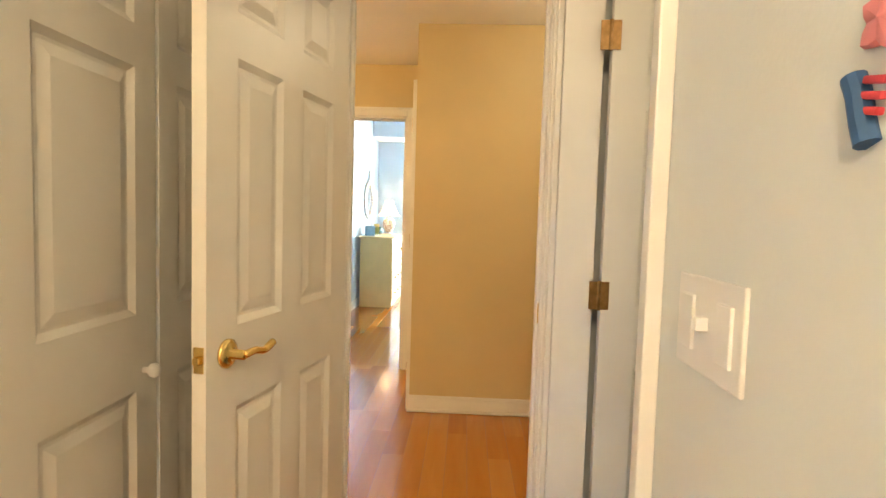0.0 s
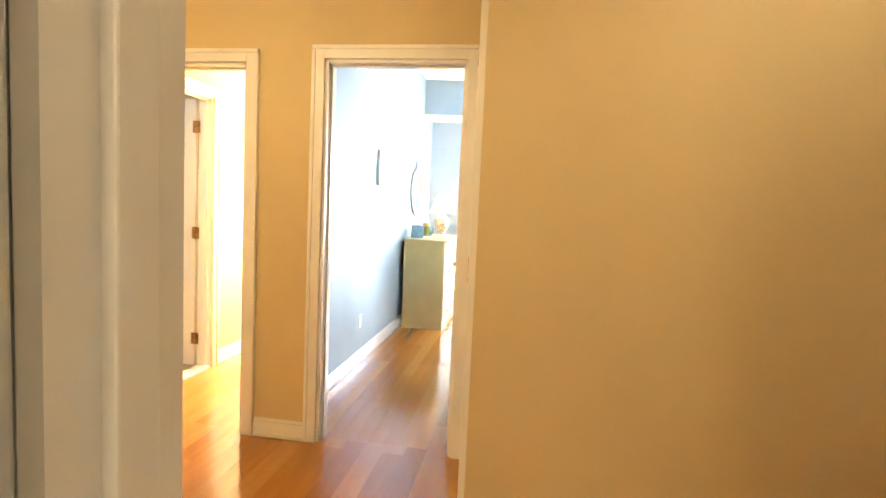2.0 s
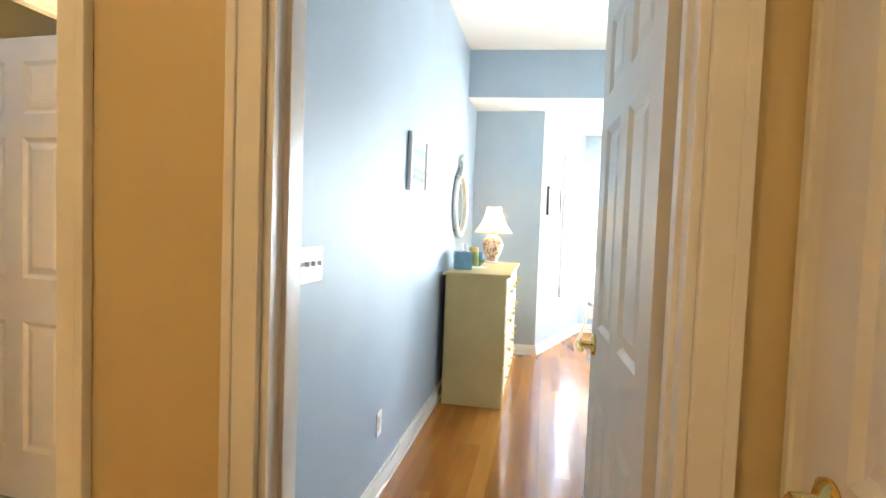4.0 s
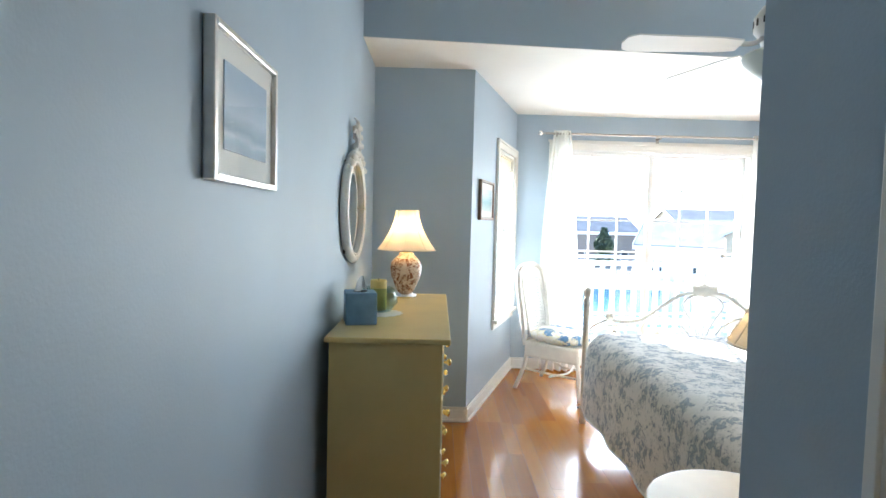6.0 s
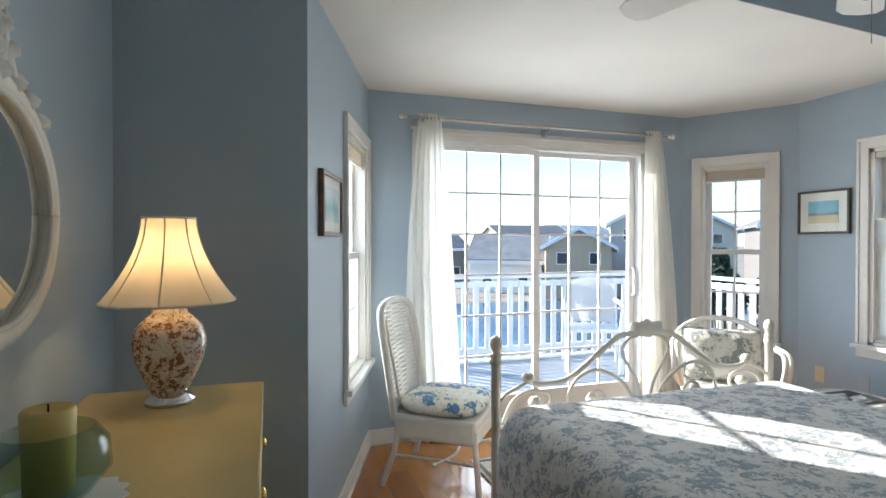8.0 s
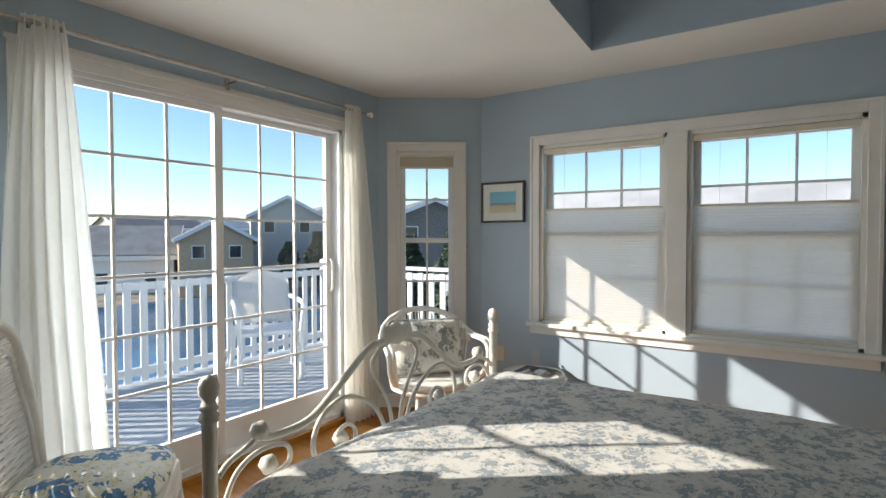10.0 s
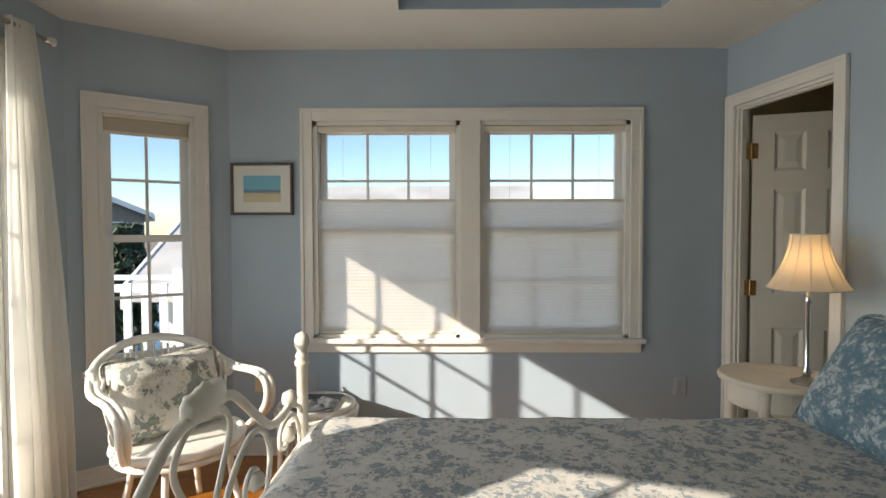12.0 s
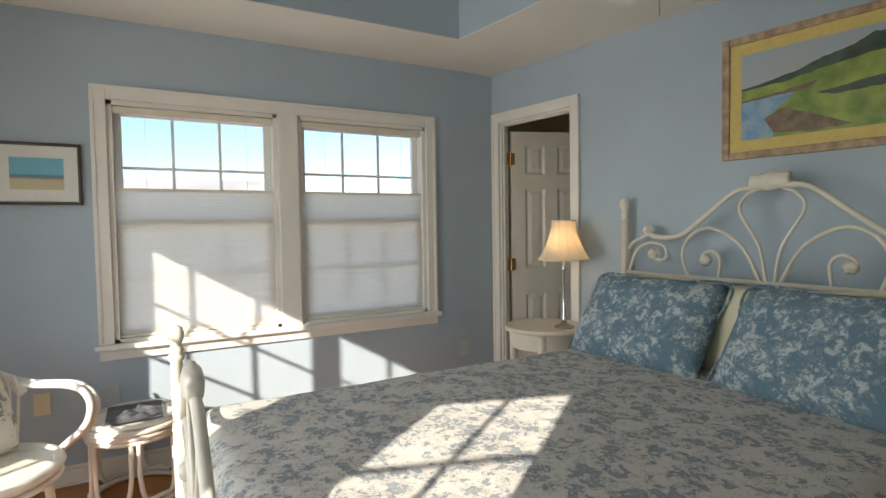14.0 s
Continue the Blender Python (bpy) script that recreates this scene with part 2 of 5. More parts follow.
def thing(name, m, label, category, group="", kind=""):
    ob = new(name)
    ob.empty_display_size = 0.1
    ob.matrix_world = m
    return tagged(ob, label, category, group, kind)


def box(x0, x1, y0, y1, z0, z1, bevel=0.0, bm=None, m=None):
    b = bmesh.new()
    vs = [b.verts.new((x, y, z)) for x in (x0, x1) for y in (y0, y1) for z in (z0, z1)]
    for q in ((0, 1, 3, 2), (4, 6, 7, 5), (0, 4, 5, 1), (2, 3, 7, 6), (0, 2, 6, 4), (1, 5, 7, 3)):
        b.faces.new([vs[i] for i in q])
    bmesh.ops.recalc_face_normals(b, faces=b.faces)
    if bevel:
        bmesh.ops.bevel(b, geom=list(b.edges), offset=bevel, segments=2, affect="EDGES", profile=0.6)
    if m is not None:
        b.transform(m)
    return join(bm, b)


def quad_xz(x0, x1, y, z0, z1):
    b = bmesh.new()
    b.faces.new([b.verts.new(v) for v in ((x0, y, z0), (x1, y, z0), (x1, y, z1), (x0, y, z1))])
    return b


def join(bm, b):
    if bm is None:
        return b
    me = bpy.data.meshes.new("tmp")
    b.to_mesh(me)
    b.free()
    bm.from_mesh(me)
    bpy.data.meshes.remove(me)
    return bm


def lathe(profile, seg=24, bm=None, m=None, flute=0.0, flutes=0):
    """Turned solid from (radius, height) pairs; fluted where asked."""
    b = bmesh.new()
    rings = []
    for r, z in profile:
        ring = []
        for i in range(seg):
            a = 2 * math.pi * i / seg
            rr = r * (1 + flute * math.cos(a * flutes)) if flutes else r
            ring.append(b.verts.new((rr * math.cos(a), rr * math.sin(a), z)))
        rings.append(ring)
    for p, q in zip(rings, rings[1:]):
        for i in range(seg):
            b.faces.new((p[i], p[(i + 1) % seg], q[(i + 1) % seg], q[i]))
    if profile[0][0] > 1e-4:
        b.faces.new(list(reversed(rings[0])))
    if profile[-1][0] > 1e-4:
        b.faces.new(rings[-1])
    if m is not None:
        b.transform(m)
    return join(bm, b)


def smooth_path(pts, n=8):
    """Catmull-Rom through the points."""
    pts = [Vector(p) for p in pts]
    q = [pts[0] * 2 - pts[1]] + pts + [pts[-1] * 2 - pts[-2]]
    out = []
    for i in range(1, len(q) - 2):
        a, b, c, d = q[i - 1 : i + 3]
        for k in range(n):
            t = k / n
            out.append(0.5 * (2 * b + (c - a) * t + (2 * a - 5 * b + 4 * c - d) * t * t + (3 * b - a - 3 * c + d) * t ** 3))
    out.append(pts[-1])
    return out


def tube(pts, r, seg=8, bm=None, m=None, curve=True, r_end=None):
    path = smooth_path(pts) if curve and len(pts) > 2 else [Vector(p) for p in pts]
    b = bmesh.new()
    rings = []
    side = None
    for i, p in enumerate(path):
        d = (path[min(i + 1, len(path) - 1)] - path[max(i - 1, 0)]).normalized()
        if side is None:
            side = d.orthogonal().normalized()
        side = (side - d * side.dot(d)).normalized()
        up = d.cross(side)
        rr = r if r_end is None else r + (r_end - r) * i / (len(path) - 1)
        rings.append([b.verts.new(p + (side * math.cos(a) + up * math.sin(a)) * rr) for a in (2 * math.pi * k / seg for k in range(seg))])
    for p, q in zip(rings, rings[1:]):
        for i in range(seg):
            b.faces.new((p[i], p[(i + 1) % seg], q[(i + 1) % seg], q[i]))
    b.faces.new(list(reversed(rings[0])))
    b.faces.new(rings[-1])
    bmesh.ops.recalc_face_normals(b, faces=b.faces)
    if m is not None:
        b.transform(m)
    return join(bm, b)


def sheet(f, nu, nv, bm=None):
    """A grid surface f(u, v), u and v from 0 to 1."""
    b = bmesh.new()
    g = [[b.verts.new(f(i / nu, j / nv)) for j in range(nv + 1)] for i in range(nu + 1)]
    for i in range(nu):
        for j in range(nv):
            b.faces.new((g[i][j], g[i + 1][j], g[i + 1][j + 1], g[i][j + 1]))
    return join(bm, b)


def prism(poly, z0, z1):
    b = bmesh.new()
    lo = [b.verts.new((x, y, z0)) for x, y in poly]
    hi = [b.verts.new((x, y, z1)) for x, y in poly]
    n = len(poly)
    b.faces.new(list(reversed(lo)))
    b.faces.new(hi)
    for i in range(n):
        b.faces.new((lo[i], lo[(i + 1) % n], hi[(i + 1) % n], hi[i]))
    bmesh.ops.recalc_face_normals(b, faces=b.faces)
    return b


def along(p0, p1):
    """Local frame of a wall: x runs along it, y points out of the room (to the left of the run), z up."""
    d = (Vector((*p1, 0)) - Vector((*p0, 0))).normalized()
    n = Vector((-d.y, d.x, 0))
    m = Matrix.Identity(4)
    m.col[0][:3], m.col[1][:3], m.col[2][:3], m.col[3][:3] = d, n, (0, 0, 1), (*p0, 0)
    return m, math.dist(p0, p1)


def wall(name, p0, p1, mat, th=0.07, holes=(), z0=0.0, z1=2.42, ext=(0, 0)):
    """A wall with its room face on p0-p1 and openings (s0, s1, z0, z1) cut through."""
    m, length = along(p0, p1)
    ss = sorted({-ext[0], length + ext[1], *(h[0] for h in holes), *(h[1] for h in holes)})
    zs = sorted({z0, z1, *(h[2] for h in holes), *(h[3] for h in holes)})
    solid = lambda i, j: 0 <= i < len(ss) - 1 and 0 <= j < len(zs) - 1 and not any(
        h[0] <= (ss[i] + ss[i + 1]) / 2 <= h[1] and h[2] <= (zs[j] + zs[j + 1]) / 2 <= h[3] for h in holes)
    b = bmesh.new()
    quad = lambda *c: b.faces.new([b.verts.new(v) for v in c])
    for i in range(len(ss) - 1):
        for j in range(len(zs) - 1):
            if not solid(i, j):
                continue
            a, c, d, e = ss[i], ss[i + 1], zs[j], zs[j + 1]
            quad((a, 0, d), (c, 0, d), (c, 0, e), (a, 0, e))
            quad((c, th, d), (a, th, d), (a, th, e), (c, th, e))
            if not solid(i - 1, j):
                quad((a, th, d), (a, 0, d), (a, 0, e), (a, th, e))
            if not solid(i + 1, j):
                quad((c, 0, d), (c, th, d), (c, th, e), (c, 0, e))
            if not solid(i, j - 1):
                quad((a, th, d), (c, th, d), (c, 0, d), (a, 0, d))
            if not solid(i, j + 1):
                quad((a, 0, e), (c, 0, e), (c, th, e), (a, th, e))
    bmesh.ops.remove_doubles(b, verts=b.verts, dist=1e-5)
    b.transform(m)
    return tagged(part(name, b, mat), kind="structure", category="wall")


def baseboard(p0, p1, gaps=(), h=0.105):
    """Moulded skirting along a wall, left out at doors."""
    m, length = along(p0, p1)
    cuts, s = [], 0.0
    for a, c in sorted(gaps):
        cuts.append((s, a))
        s = c
    cuts.append((s, length))
    b = bmesh.new()
    for a, c in cuts:
        if c - a > 0.02:
            box(a, c, -0.014, -0.0005, 0.001, h - 0.02, bm=b)
            box(a, c, -0.009, -0.0005, h - 0.02, h, 0.003, bm=b)
            box(a, c, -0.024, -0.014, 0.001, 0.018, 0.004, bm=b)
    if b.verts:
        b.transform(m)
        tagged(part("baseboard", b, TRIM), "white moulded baseboard", "baseboard", kind="structure")
    else:
        b.free()


def casing(owner, s0, s1, z1, y, w=0.065, z0=0.0, side=-1, sill=False):
    """Flat stepped casing round an opening, on the face at y."""
    ya, yb = (y - 0.018, y) if side < 0 else (y, y + 0.018)
    yc, yd = (y - 0.025, y) if side < 0 else (y, y + 0.025)
    for a, c in ((s0 - w, s0), (s1, s1 + w)):
        b = box(a, c, ya, yb, z0, z1 + w, 0.003)
        o = (a - 0.0015, a + 0.018) if a < s0 else (c - 0.018, c + 0.0015)
        box(o[0], o[1], yc, yd - 0.0005 * side * -1 if side < 0 else yd, z0 + 0.001, z1 + w - 0.019, 0.003, bm=b)
        part("casing", b, TRIM, owner)
    b = box(s0, s1, ya, yb, z1, z1 + w, 0.003)
    box(s0 - w, s1 + w, yc, yd, z1 + w - 0.018, z1 + w + 0.002, 0.003, bm=b)
    part("casing", b, TRIM, owner)
    if sill:
        b = box(s0 - w - 0.02, s1 + w + 0.02, y - 0.05, y, z0 - 0.028, z0, 0.005)
        box(s0 - w, s1 + w, y - 0.018, y, z0 - 0.085, z0 - 0.028, 0.003, bm=b)
        part("window_sill", b, TRIM, owner)


def jambs(owner, s0, s1, z1, y0, y1, stop=True):
    for a, c in ((s0 - 0.001, s0 + 0.016), (s1 - 0.016, s1 + 0.001)):
        b = box(a, c, y0, y1, 0, z1)
        if stop:
            mid = (y0 + y1) / 2
            box(a - (0 if a < s0 else 0.01), c + (0.01 if a < s0 else 0), mid - 0.018, mid + 0.018, 0, z1, 0.002, bm=b)
        part("jamb", b, TRIM, owner)
    b = box(s0, s1, y0, y1, z1 - 0.016, z1 + 0.001)
    if stop:
        box(s0, s1, (y0 + y1) / 2 - 0.018, (y0 + y1) / 2 + 0.018, z1 - 0.026, z1 - 0.016, 0.002, bm=b)
    part("jamb", b, TRIM, owner)


def panel_recess(b, x0, x1, z0, z1, y, s):
    """One raised panel with its sunk moulding, on the face at y that looks along s."""
    steps = ((0.0, 0.0), (0.016, 0.010), (0.024, 0.010), (0.05, 0.003))
    loops = []
    for inset, deep in steps:
        yy = y - s * deep
        loops.append([b.verts.new(v) for v in ((x0 + inset, yy, z0 + inset), (x1 - inset, yy, z0 + inset), (x1 - inset, yy, z1 - inset), (x0 + inset, yy, z1 - inset))])
    for p, q in zip(loops, loops[1:]):
        for i in range(4):
            b.faces.new((p[i], p[(i + 1) % 4], q[(i + 1) % 4], q[i]))
    b.faces.new(loops[-1])


def six_panel_leaf(width, height=2.0, th=0.035, cols=2):
    """Door leaf from x = 0 to width, with raised panels on both faces."""
    b = bmesh.new()
    st = 0.105 if cols == 2 else 0.085
    mid = 0.1
    rows = [(0.22, 0.79), (0.98, 1.58), (1.68, 1.90)]
    rows = [(a * height / 2.0, c * height / 2.0) for a, c in rows]
    if cols == 2:
        half = (width - 2 * st - mid) / 2
        spans = [(st, st + half), (width - st - half, width - st)]
    else:
        spans = [(st, width - st)]
    xs = sorted({0.0, width, *(v for s in spans for v in s)})
    zs = sorted({0.0, height, *(v for r in rows for v in r)})
    for s, y in ((-1, -th / 2), (1, th / 2)):
        for i in range(len(xs) - 1):
            for j in range(len(zs) - 1):
                if (xs[i], xs[i + 1]) in spans and (zs[j], zs[j + 1]) in rows:
                    panel_recess(b, xs[i], xs[i + 1], zs[j], zs[j + 1], y, s)
                else:
                    b.faces.new([b.verts.new(v) for v in ((xs[i], y, zs[j]), (xs[i + 1], y, zs[j]), (xs[i + 1], y, zs[j + 1]), (xs[i], y, zs[j + 1]))])
    for x in (0.0, width):
        b.faces.new([b.verts.new(v) for v in ((x, -th / 2, 0), (x, th / 2, 0), (x, th / 2, height), (x, -th / 2, height))])
    for z in (0.0, height):
        b.faces.new([b.verts.new(v) for v in ((0, -th / 2, z), (width, -th / 2, z), (width, th / 2, z), (0, th / 2, z))])
    bmesh.ops.remove_doubles(b, verts=b.verts, dist=1e-5)
    bmesh.ops.recalc_face_normals(b, faces=b.faces)
    return b


def hinge(parent, x, y, z, mat=OLDBRASS):
    b = lathe([(0.006, -0.045), (0.006, 0.045)], 10)
    box(0.0, 0.03, -0.0015, 0.0015, -0.043, 0.043, bm=b)
    box(-0.03, 0.0, -0.0015, 0.0015, -0.043, 0.043, bm=b)
    part("hinge", b, mat, parent, "brass butt hinge", pose(x, y, z))


def lever(parent, x, z, y, s, toward):
    """Brass lever on a round rose; toward: -1 or 1, the way that the lever points."""
    b = lathe([(0.033, 0), (0.033, 0.006), (0.022, 0.012), (0.011, 0.014), (0.011, 0.045)], 20)
    b.transform(Matrix.Rotation(radians(-90 * s), 4, "X"))
    tube([(0, s * 0.045, 0), (toward * 0.03, s * 0.05, 0.004), (toward * 0.07, s * 0.05, -0.004), (toward * 0.105, s * 0.052, 0.008)], 0.009, 8, bm=b)
    part("door_handle", b, BRASS, parent, "polished brass lever handle", pose(x, y, z), True)


def door_leaf(name, m, width, label, handle=True, hinges=True, hs=1, height=1.99, cols=2, group=""):
    """A door with its hinge line at the pose m; it runs along the local x axis."""
    d = thing(name, m, label, "door", group)
    part("leaf", six_panel_leaf(width, height, cols=cols), DOORPAINT, d, m=pose(0.004, 0, 0.012))
    if handle:
        lever(d, width - 0.065, 0.93, -0.0175, -1, -1)
        lever(d, width - 0.065, 0.93, 0.0175, 1, -1)
        part("latch_plate", box(0, 0.002, -0.012, 0.012, -0.028, 0.028), BRASS, d, m=pose(width + 0.004, 0, 0.93))
        part("latch_bolt", box(0, 0.012, -0.007, 0.007, -0.008, 0.008, 0.002), BRASS, d, m=pose(width + 0.005, 0, 0.93))
    if hinges:
        for z in (0.22, 1.02, 1.80):
            hinge(d, -0.003, hs * 0.021, z)
    return d


# ---------- plan ----------
A, B, C, D = (0.675, 4.55), (1.17, 5.97), (3.815, 5.97), (4.285, 5.32)
E, F = (4.285, 2.38), (1.0, 1.82)
H = 2.42
HALL_Y, DOOR_Y = 0.08, 0.2

# window and door positions along their walls
SLIDER = (0.38, 2.25)
WL = (0.76, 1.42)
NW = (0.075, 0.63)
W1, W2 = (0.495, 1.37), (1.49, 2.375)

# ---------- structure of the bedroom ----------
wall("wall_mirror_side", (0, DOOR_Y), (0, 4.55), BLUE, z1=2.9)
wall("wall_box_end", (0, 4.55), A, BLUE, ext=(0.07, 0))
wall("wall_side_window", A, B, BLUE, 0.12, [(WL[0], WL[1], 0.60, 2.0)], ext=(0, 0.05))
wall("wall_patio_door", B, C, BLUE, 0.12, [(SLIDER[0], SLIDER[1], 0.04, 2.10)], ext=(0.05, 0.05))
wall("wall_narrow_window", C, D, BLUE, 0.12, [(NW[0] + 0.065, NW[1] - 0.02, 0.62, 2.0)], ext=(0.05, 0.05))
wall("wall_twin_window", D, E, BLUE, 0.12, [(W1[0], W1[1], 0.71, 2.0), (W2[0], W2[1], 0.71, 2.0)], ext=(0.05, 0.1))
wall("wall_headboard", E, F, BLUE, 0.07, [(0.08, 0.73, 0, 2.06)], z1=2.9)
wall("wall_entry_side", F, (1.0, DOOR_Y), BLUE, 0.07, z1=2.9)
wall("wall_entry_door", (1.0, DOOR_Y), (0.0, DOOR_Y), BLUE, 0.06, [(0.039, 0.775, 0, 2.02)], z1=2.9, ext=(0.07, 0.07))
baseboard((0, DOOR_Y), (0, 4.55))
baseboard((0, 4.55), A)
baseboard(A, B)
baseboard(B, C, [(SLIDER[0] - 0.08, SLIDER[1] + 0.08)])
baseboard(C, D)
baseboard(D, E)
baseboard(E, F, [(0.01, 0.80)])
baseboard(F, (1.0, DOOR_Y), [(0.29, 1.13)])

# ceiling with its raised tray
low = prism([(0, 3.97), (3.73, 4.26), (3.73, 5.97), (1.17, 5.97), A, (0, 4.55)], H, H + 0.004)
b2 = prism([(3.73, 5.97), (3.73, 2.28), E, D, C], H, H + 0.004)
join(low, b2)
b2 = prism([(1.6, 1.92), (3.73, 2.28), (3.73, 2.99), (1.6, 2.7)], H, H + 0.004)
join(low, b2)
tagged(part("ceiling", low, CEIL), "off-white painted flat ceiling", "ceiling", kind="structure")
tagged(part("ceiling_tray", prism([(-0.05, 0.1), (3.8, 0.1), (3.8, 4.5), (-0.05, 4.5)], 2.84, 2.9), CEIL), "raised white tray ceiling", "ceiling", kind="structure")
wall("tray_side_far", (0, 3.97), (3.73, 4.26), BLUE, 0.05, z0=H + 0.004, z1=2.84)
wall("tray_side_window", (3.73, 4.26), (3.73, 2.99), BLUE, 0.05, z0=H + 0.004, z1=2.84)
wall("tray_side_bed", (3.73, 2.99), (1.6, 2.7), BLUE, 0.05, z0=H + 0.004, z1=2.84)
wall("tray_side_end", (1.6, 2.7), (1.6, 1.9), BLUE, 0.05, z0=H + 0.004, z1=2.84)


# ---------- windows ----------
def sash(owner, s0, s1, z0, z1, y, cols, rows, rail=0.04, name="sash", top=None, bottom=None):
    """A glazed sash with its rails, muntins and panes."""
    b = bmesh.new()
    top, bottom = top or rail, bottom or rail
    for a, c, d, e in ((s0, s0 + rail, z0, z1), (s1 - rail, s1, z0, z1), (s0 + rail, s1 - rail, z0, z0 + bottom), (s0 + rail, s1 - rail, z1 - top, z1)):
        box(a, c, y - 0.017, y + 0.017, d, e, 0.003, bm=b)
    fr = part(name, b, VINYL, owner)
    g0, g1, h0, h1 = s0 + rail, s1 - rail, z0 + bottom, z1 - top
    for i in range(1, cols):
        x = g0 + (g1 - g0) * i / cols
        part("muntin", box(x - 0.008, x + 0.008, y - 0.008, y + 0.008, h0, h1), VINYL, fr)
    for j in range(1, rows):
        z = h0 + (h1 - h0) * j / rows
        part("muntin", box(g0, g1, y - 0.0065, y + 0.0065, z - 0.008, z + 0.008), VINYL, fr)
    p = part("pane", quad_xz(g0, g1, y, h0, h1), GLASS, fr)
    p.visible_shadow = False
    return fr


def window(name, p0, p1, spans, z0, z1, cols, rows, label, th=0.12):
    m, _ = along(p0, p1)
    w = thing(name, m, label, "window", kind="structure")
    for s0, s1 in spans:
        b = bmesh.new()
        for a, c, d, e in ((s0, s0 + 0.025, z0, z1), (s1 - 0.025, s1, z0, z1), (s0, s1, z0, z0 + 0.02), (s0, s1, z1 - 0.025, z1)):
            box(a, c, 0.001, th - 0.001, d, e, bm=b)
        part("window_frame", b, TRIM, w)
        mid = (z0 + z1) / 2
        sash(w, s0 + 0.025, s1 - 0.025, mid - 0.02, z1 - 0.025, 0.095, cols, rows)
        sash(w, s0 + 0.025, s1 - 0.025, z0 + 0.02, mid + 0.02, 0.058, cols, rows)
    casing(w, spans[0][0], spans[-1][1], z1, -0.0005, 0.07, z0, sill=True)
    for (_, a), (c, _) in zip(spans, spans[1:]):
        part("mullion", box(a, c, -0.019, -0.0005, z0, z1, 0.003), TRIM, w)
    return w


def cell_shade(m, s0, s1, z0, z1, y, pleat, label, bunched=False):
    """Pleated cellular shade with rails."""
    t = thing("window_shade", m, label, "window shade")
    n = max(4, int((z1 - z0) / pleat))
    b = sheet(lambda u, v: (s0 + (s1 - s0) * u, y + 0.0005 * (1 if round(v * 2 * n) % 2 else -1), z0 + 0.015 + (z1 - z0 - 0.03) * v), 2, 2 * n)
    part("fabric", b, BUNCHCLOTH if bunched else SHADECLOTH, t)
    part("rail", box(s0, s1, y - 0.012, y + 0.012, z0, z0 + 0.016, 0.003), TABLEPAINT, t)
    part("rail", box(s0, s1, y - 0.012, y + 0.012, z1 - 0.016, z1, 0.003), TABLEPAINT, t)
    return t


window("window_1", A, B, [WL], 0.60, 2.0, 2, 2, "white double-hung window in a deep painted reveal")
window("window_2", C, D, [(NW[0] + 0.065, NW[1] - 0.02)], 0.62, 2.0, 2, 2, "narrow white double-hung window with divided panes")
window("window_3", D, E, [W1, W2], 0.71, 2.0, 3, 2, "pair of white double-hung windows under one casing")
MD, _ = along(D, E)
MC, _ = along(C, D)
MA, _ = along(A, B)
for s in (W1, W2):
    cell_shade(MD, s[0] + 0.028, s[1] - 0.028, 0.732, 1.54, 0.026, 0.02, "cream cellular shade drawn up from the sill")
    b = thing("shade_headrail", MD, "cream headrail with cords of a cellular shade", "window shade")
    part("headrail", box(s[0] + 0.028, s[1] - 0.028, 0.008, 0.044, 1.935, 1.972, 0.004), TABLEPAINT, b)
    for q in (0.2, 0.8):
        part("cord", box(s[0] + (s[1] - s[0]) * q - 0.0008, s[0] + (s[1] - s[0]) * q + 0.0008, 0.025, 0.027, 1.54, 1.936), TABLEPAINT, b)
cell_shade(MC, NW[0] + 0.093, NW[1] - 0.048, 1.87, 1.975, 0.024, 0.008, "beige cellular shade bunched at the window head", True)
cell_shade(MA, WL[0] + 0.028, WL[1] - 0.028, 1.86, 1.975, 0.026, 0.008, "beige cellular shade bunched at the window head", True)

# sliding patio door
MB, _ = along(B, C)
sl = thing("door_1", MB, "white sliding glass patio door with divided panes", "door", kind="structure")
s0, s1 = SLIDER
b = bmesh.new()
for a, c, d, e in ((s0, s0 + 0.03, 0.04, 2.10), (s1 - 0.03, s1, 0.04, 2.10), (s0, s1, 2.08, 2.10), (s0, s1, 0.04, 0.075)):
    box(a, c, 0.001, 0.14, d, e, bm=b)
part("door_frame", b, VINYL, sl)
mid = (s0 + s1) / 2
sash(sl, s0 + 0.03, mid + 0.005, 0.075, 2.08, 0.045, 3, 6, 0.05, "sliding_panel", 0.035, 0.17)
sash(sl, mid - 0.015, s1 - 0.03, 0.075, 2.08, 0.1, 3, 6, 0.05, "fixed_panel", 0.035, 0.17)
b = tube([(s1 - 0.055, 0.075, 0.95), (s1 - 0.055, 0.05, 0.98), (s1 - 0.055, 0.05, 1.15), (s1 - 0.055, 0.075, 1.18)], 0.009, 8)
part("door_handle", b, VINYL, sl)
casing(sl, s0, s1, 2.10, -0.0005, 0.07)
part("threshold", box(s0, s1, -0.03, 0.14, 0.001, 0.039, 0.004), OAK, sl, "oak threshold")
wall("head_board_trim", (B[0] + s0 - 0.08, 5.96), (B[0] + s1 + 0.08, 5.96), TRIM, 0.008, z0=2.173, z1=2.193)

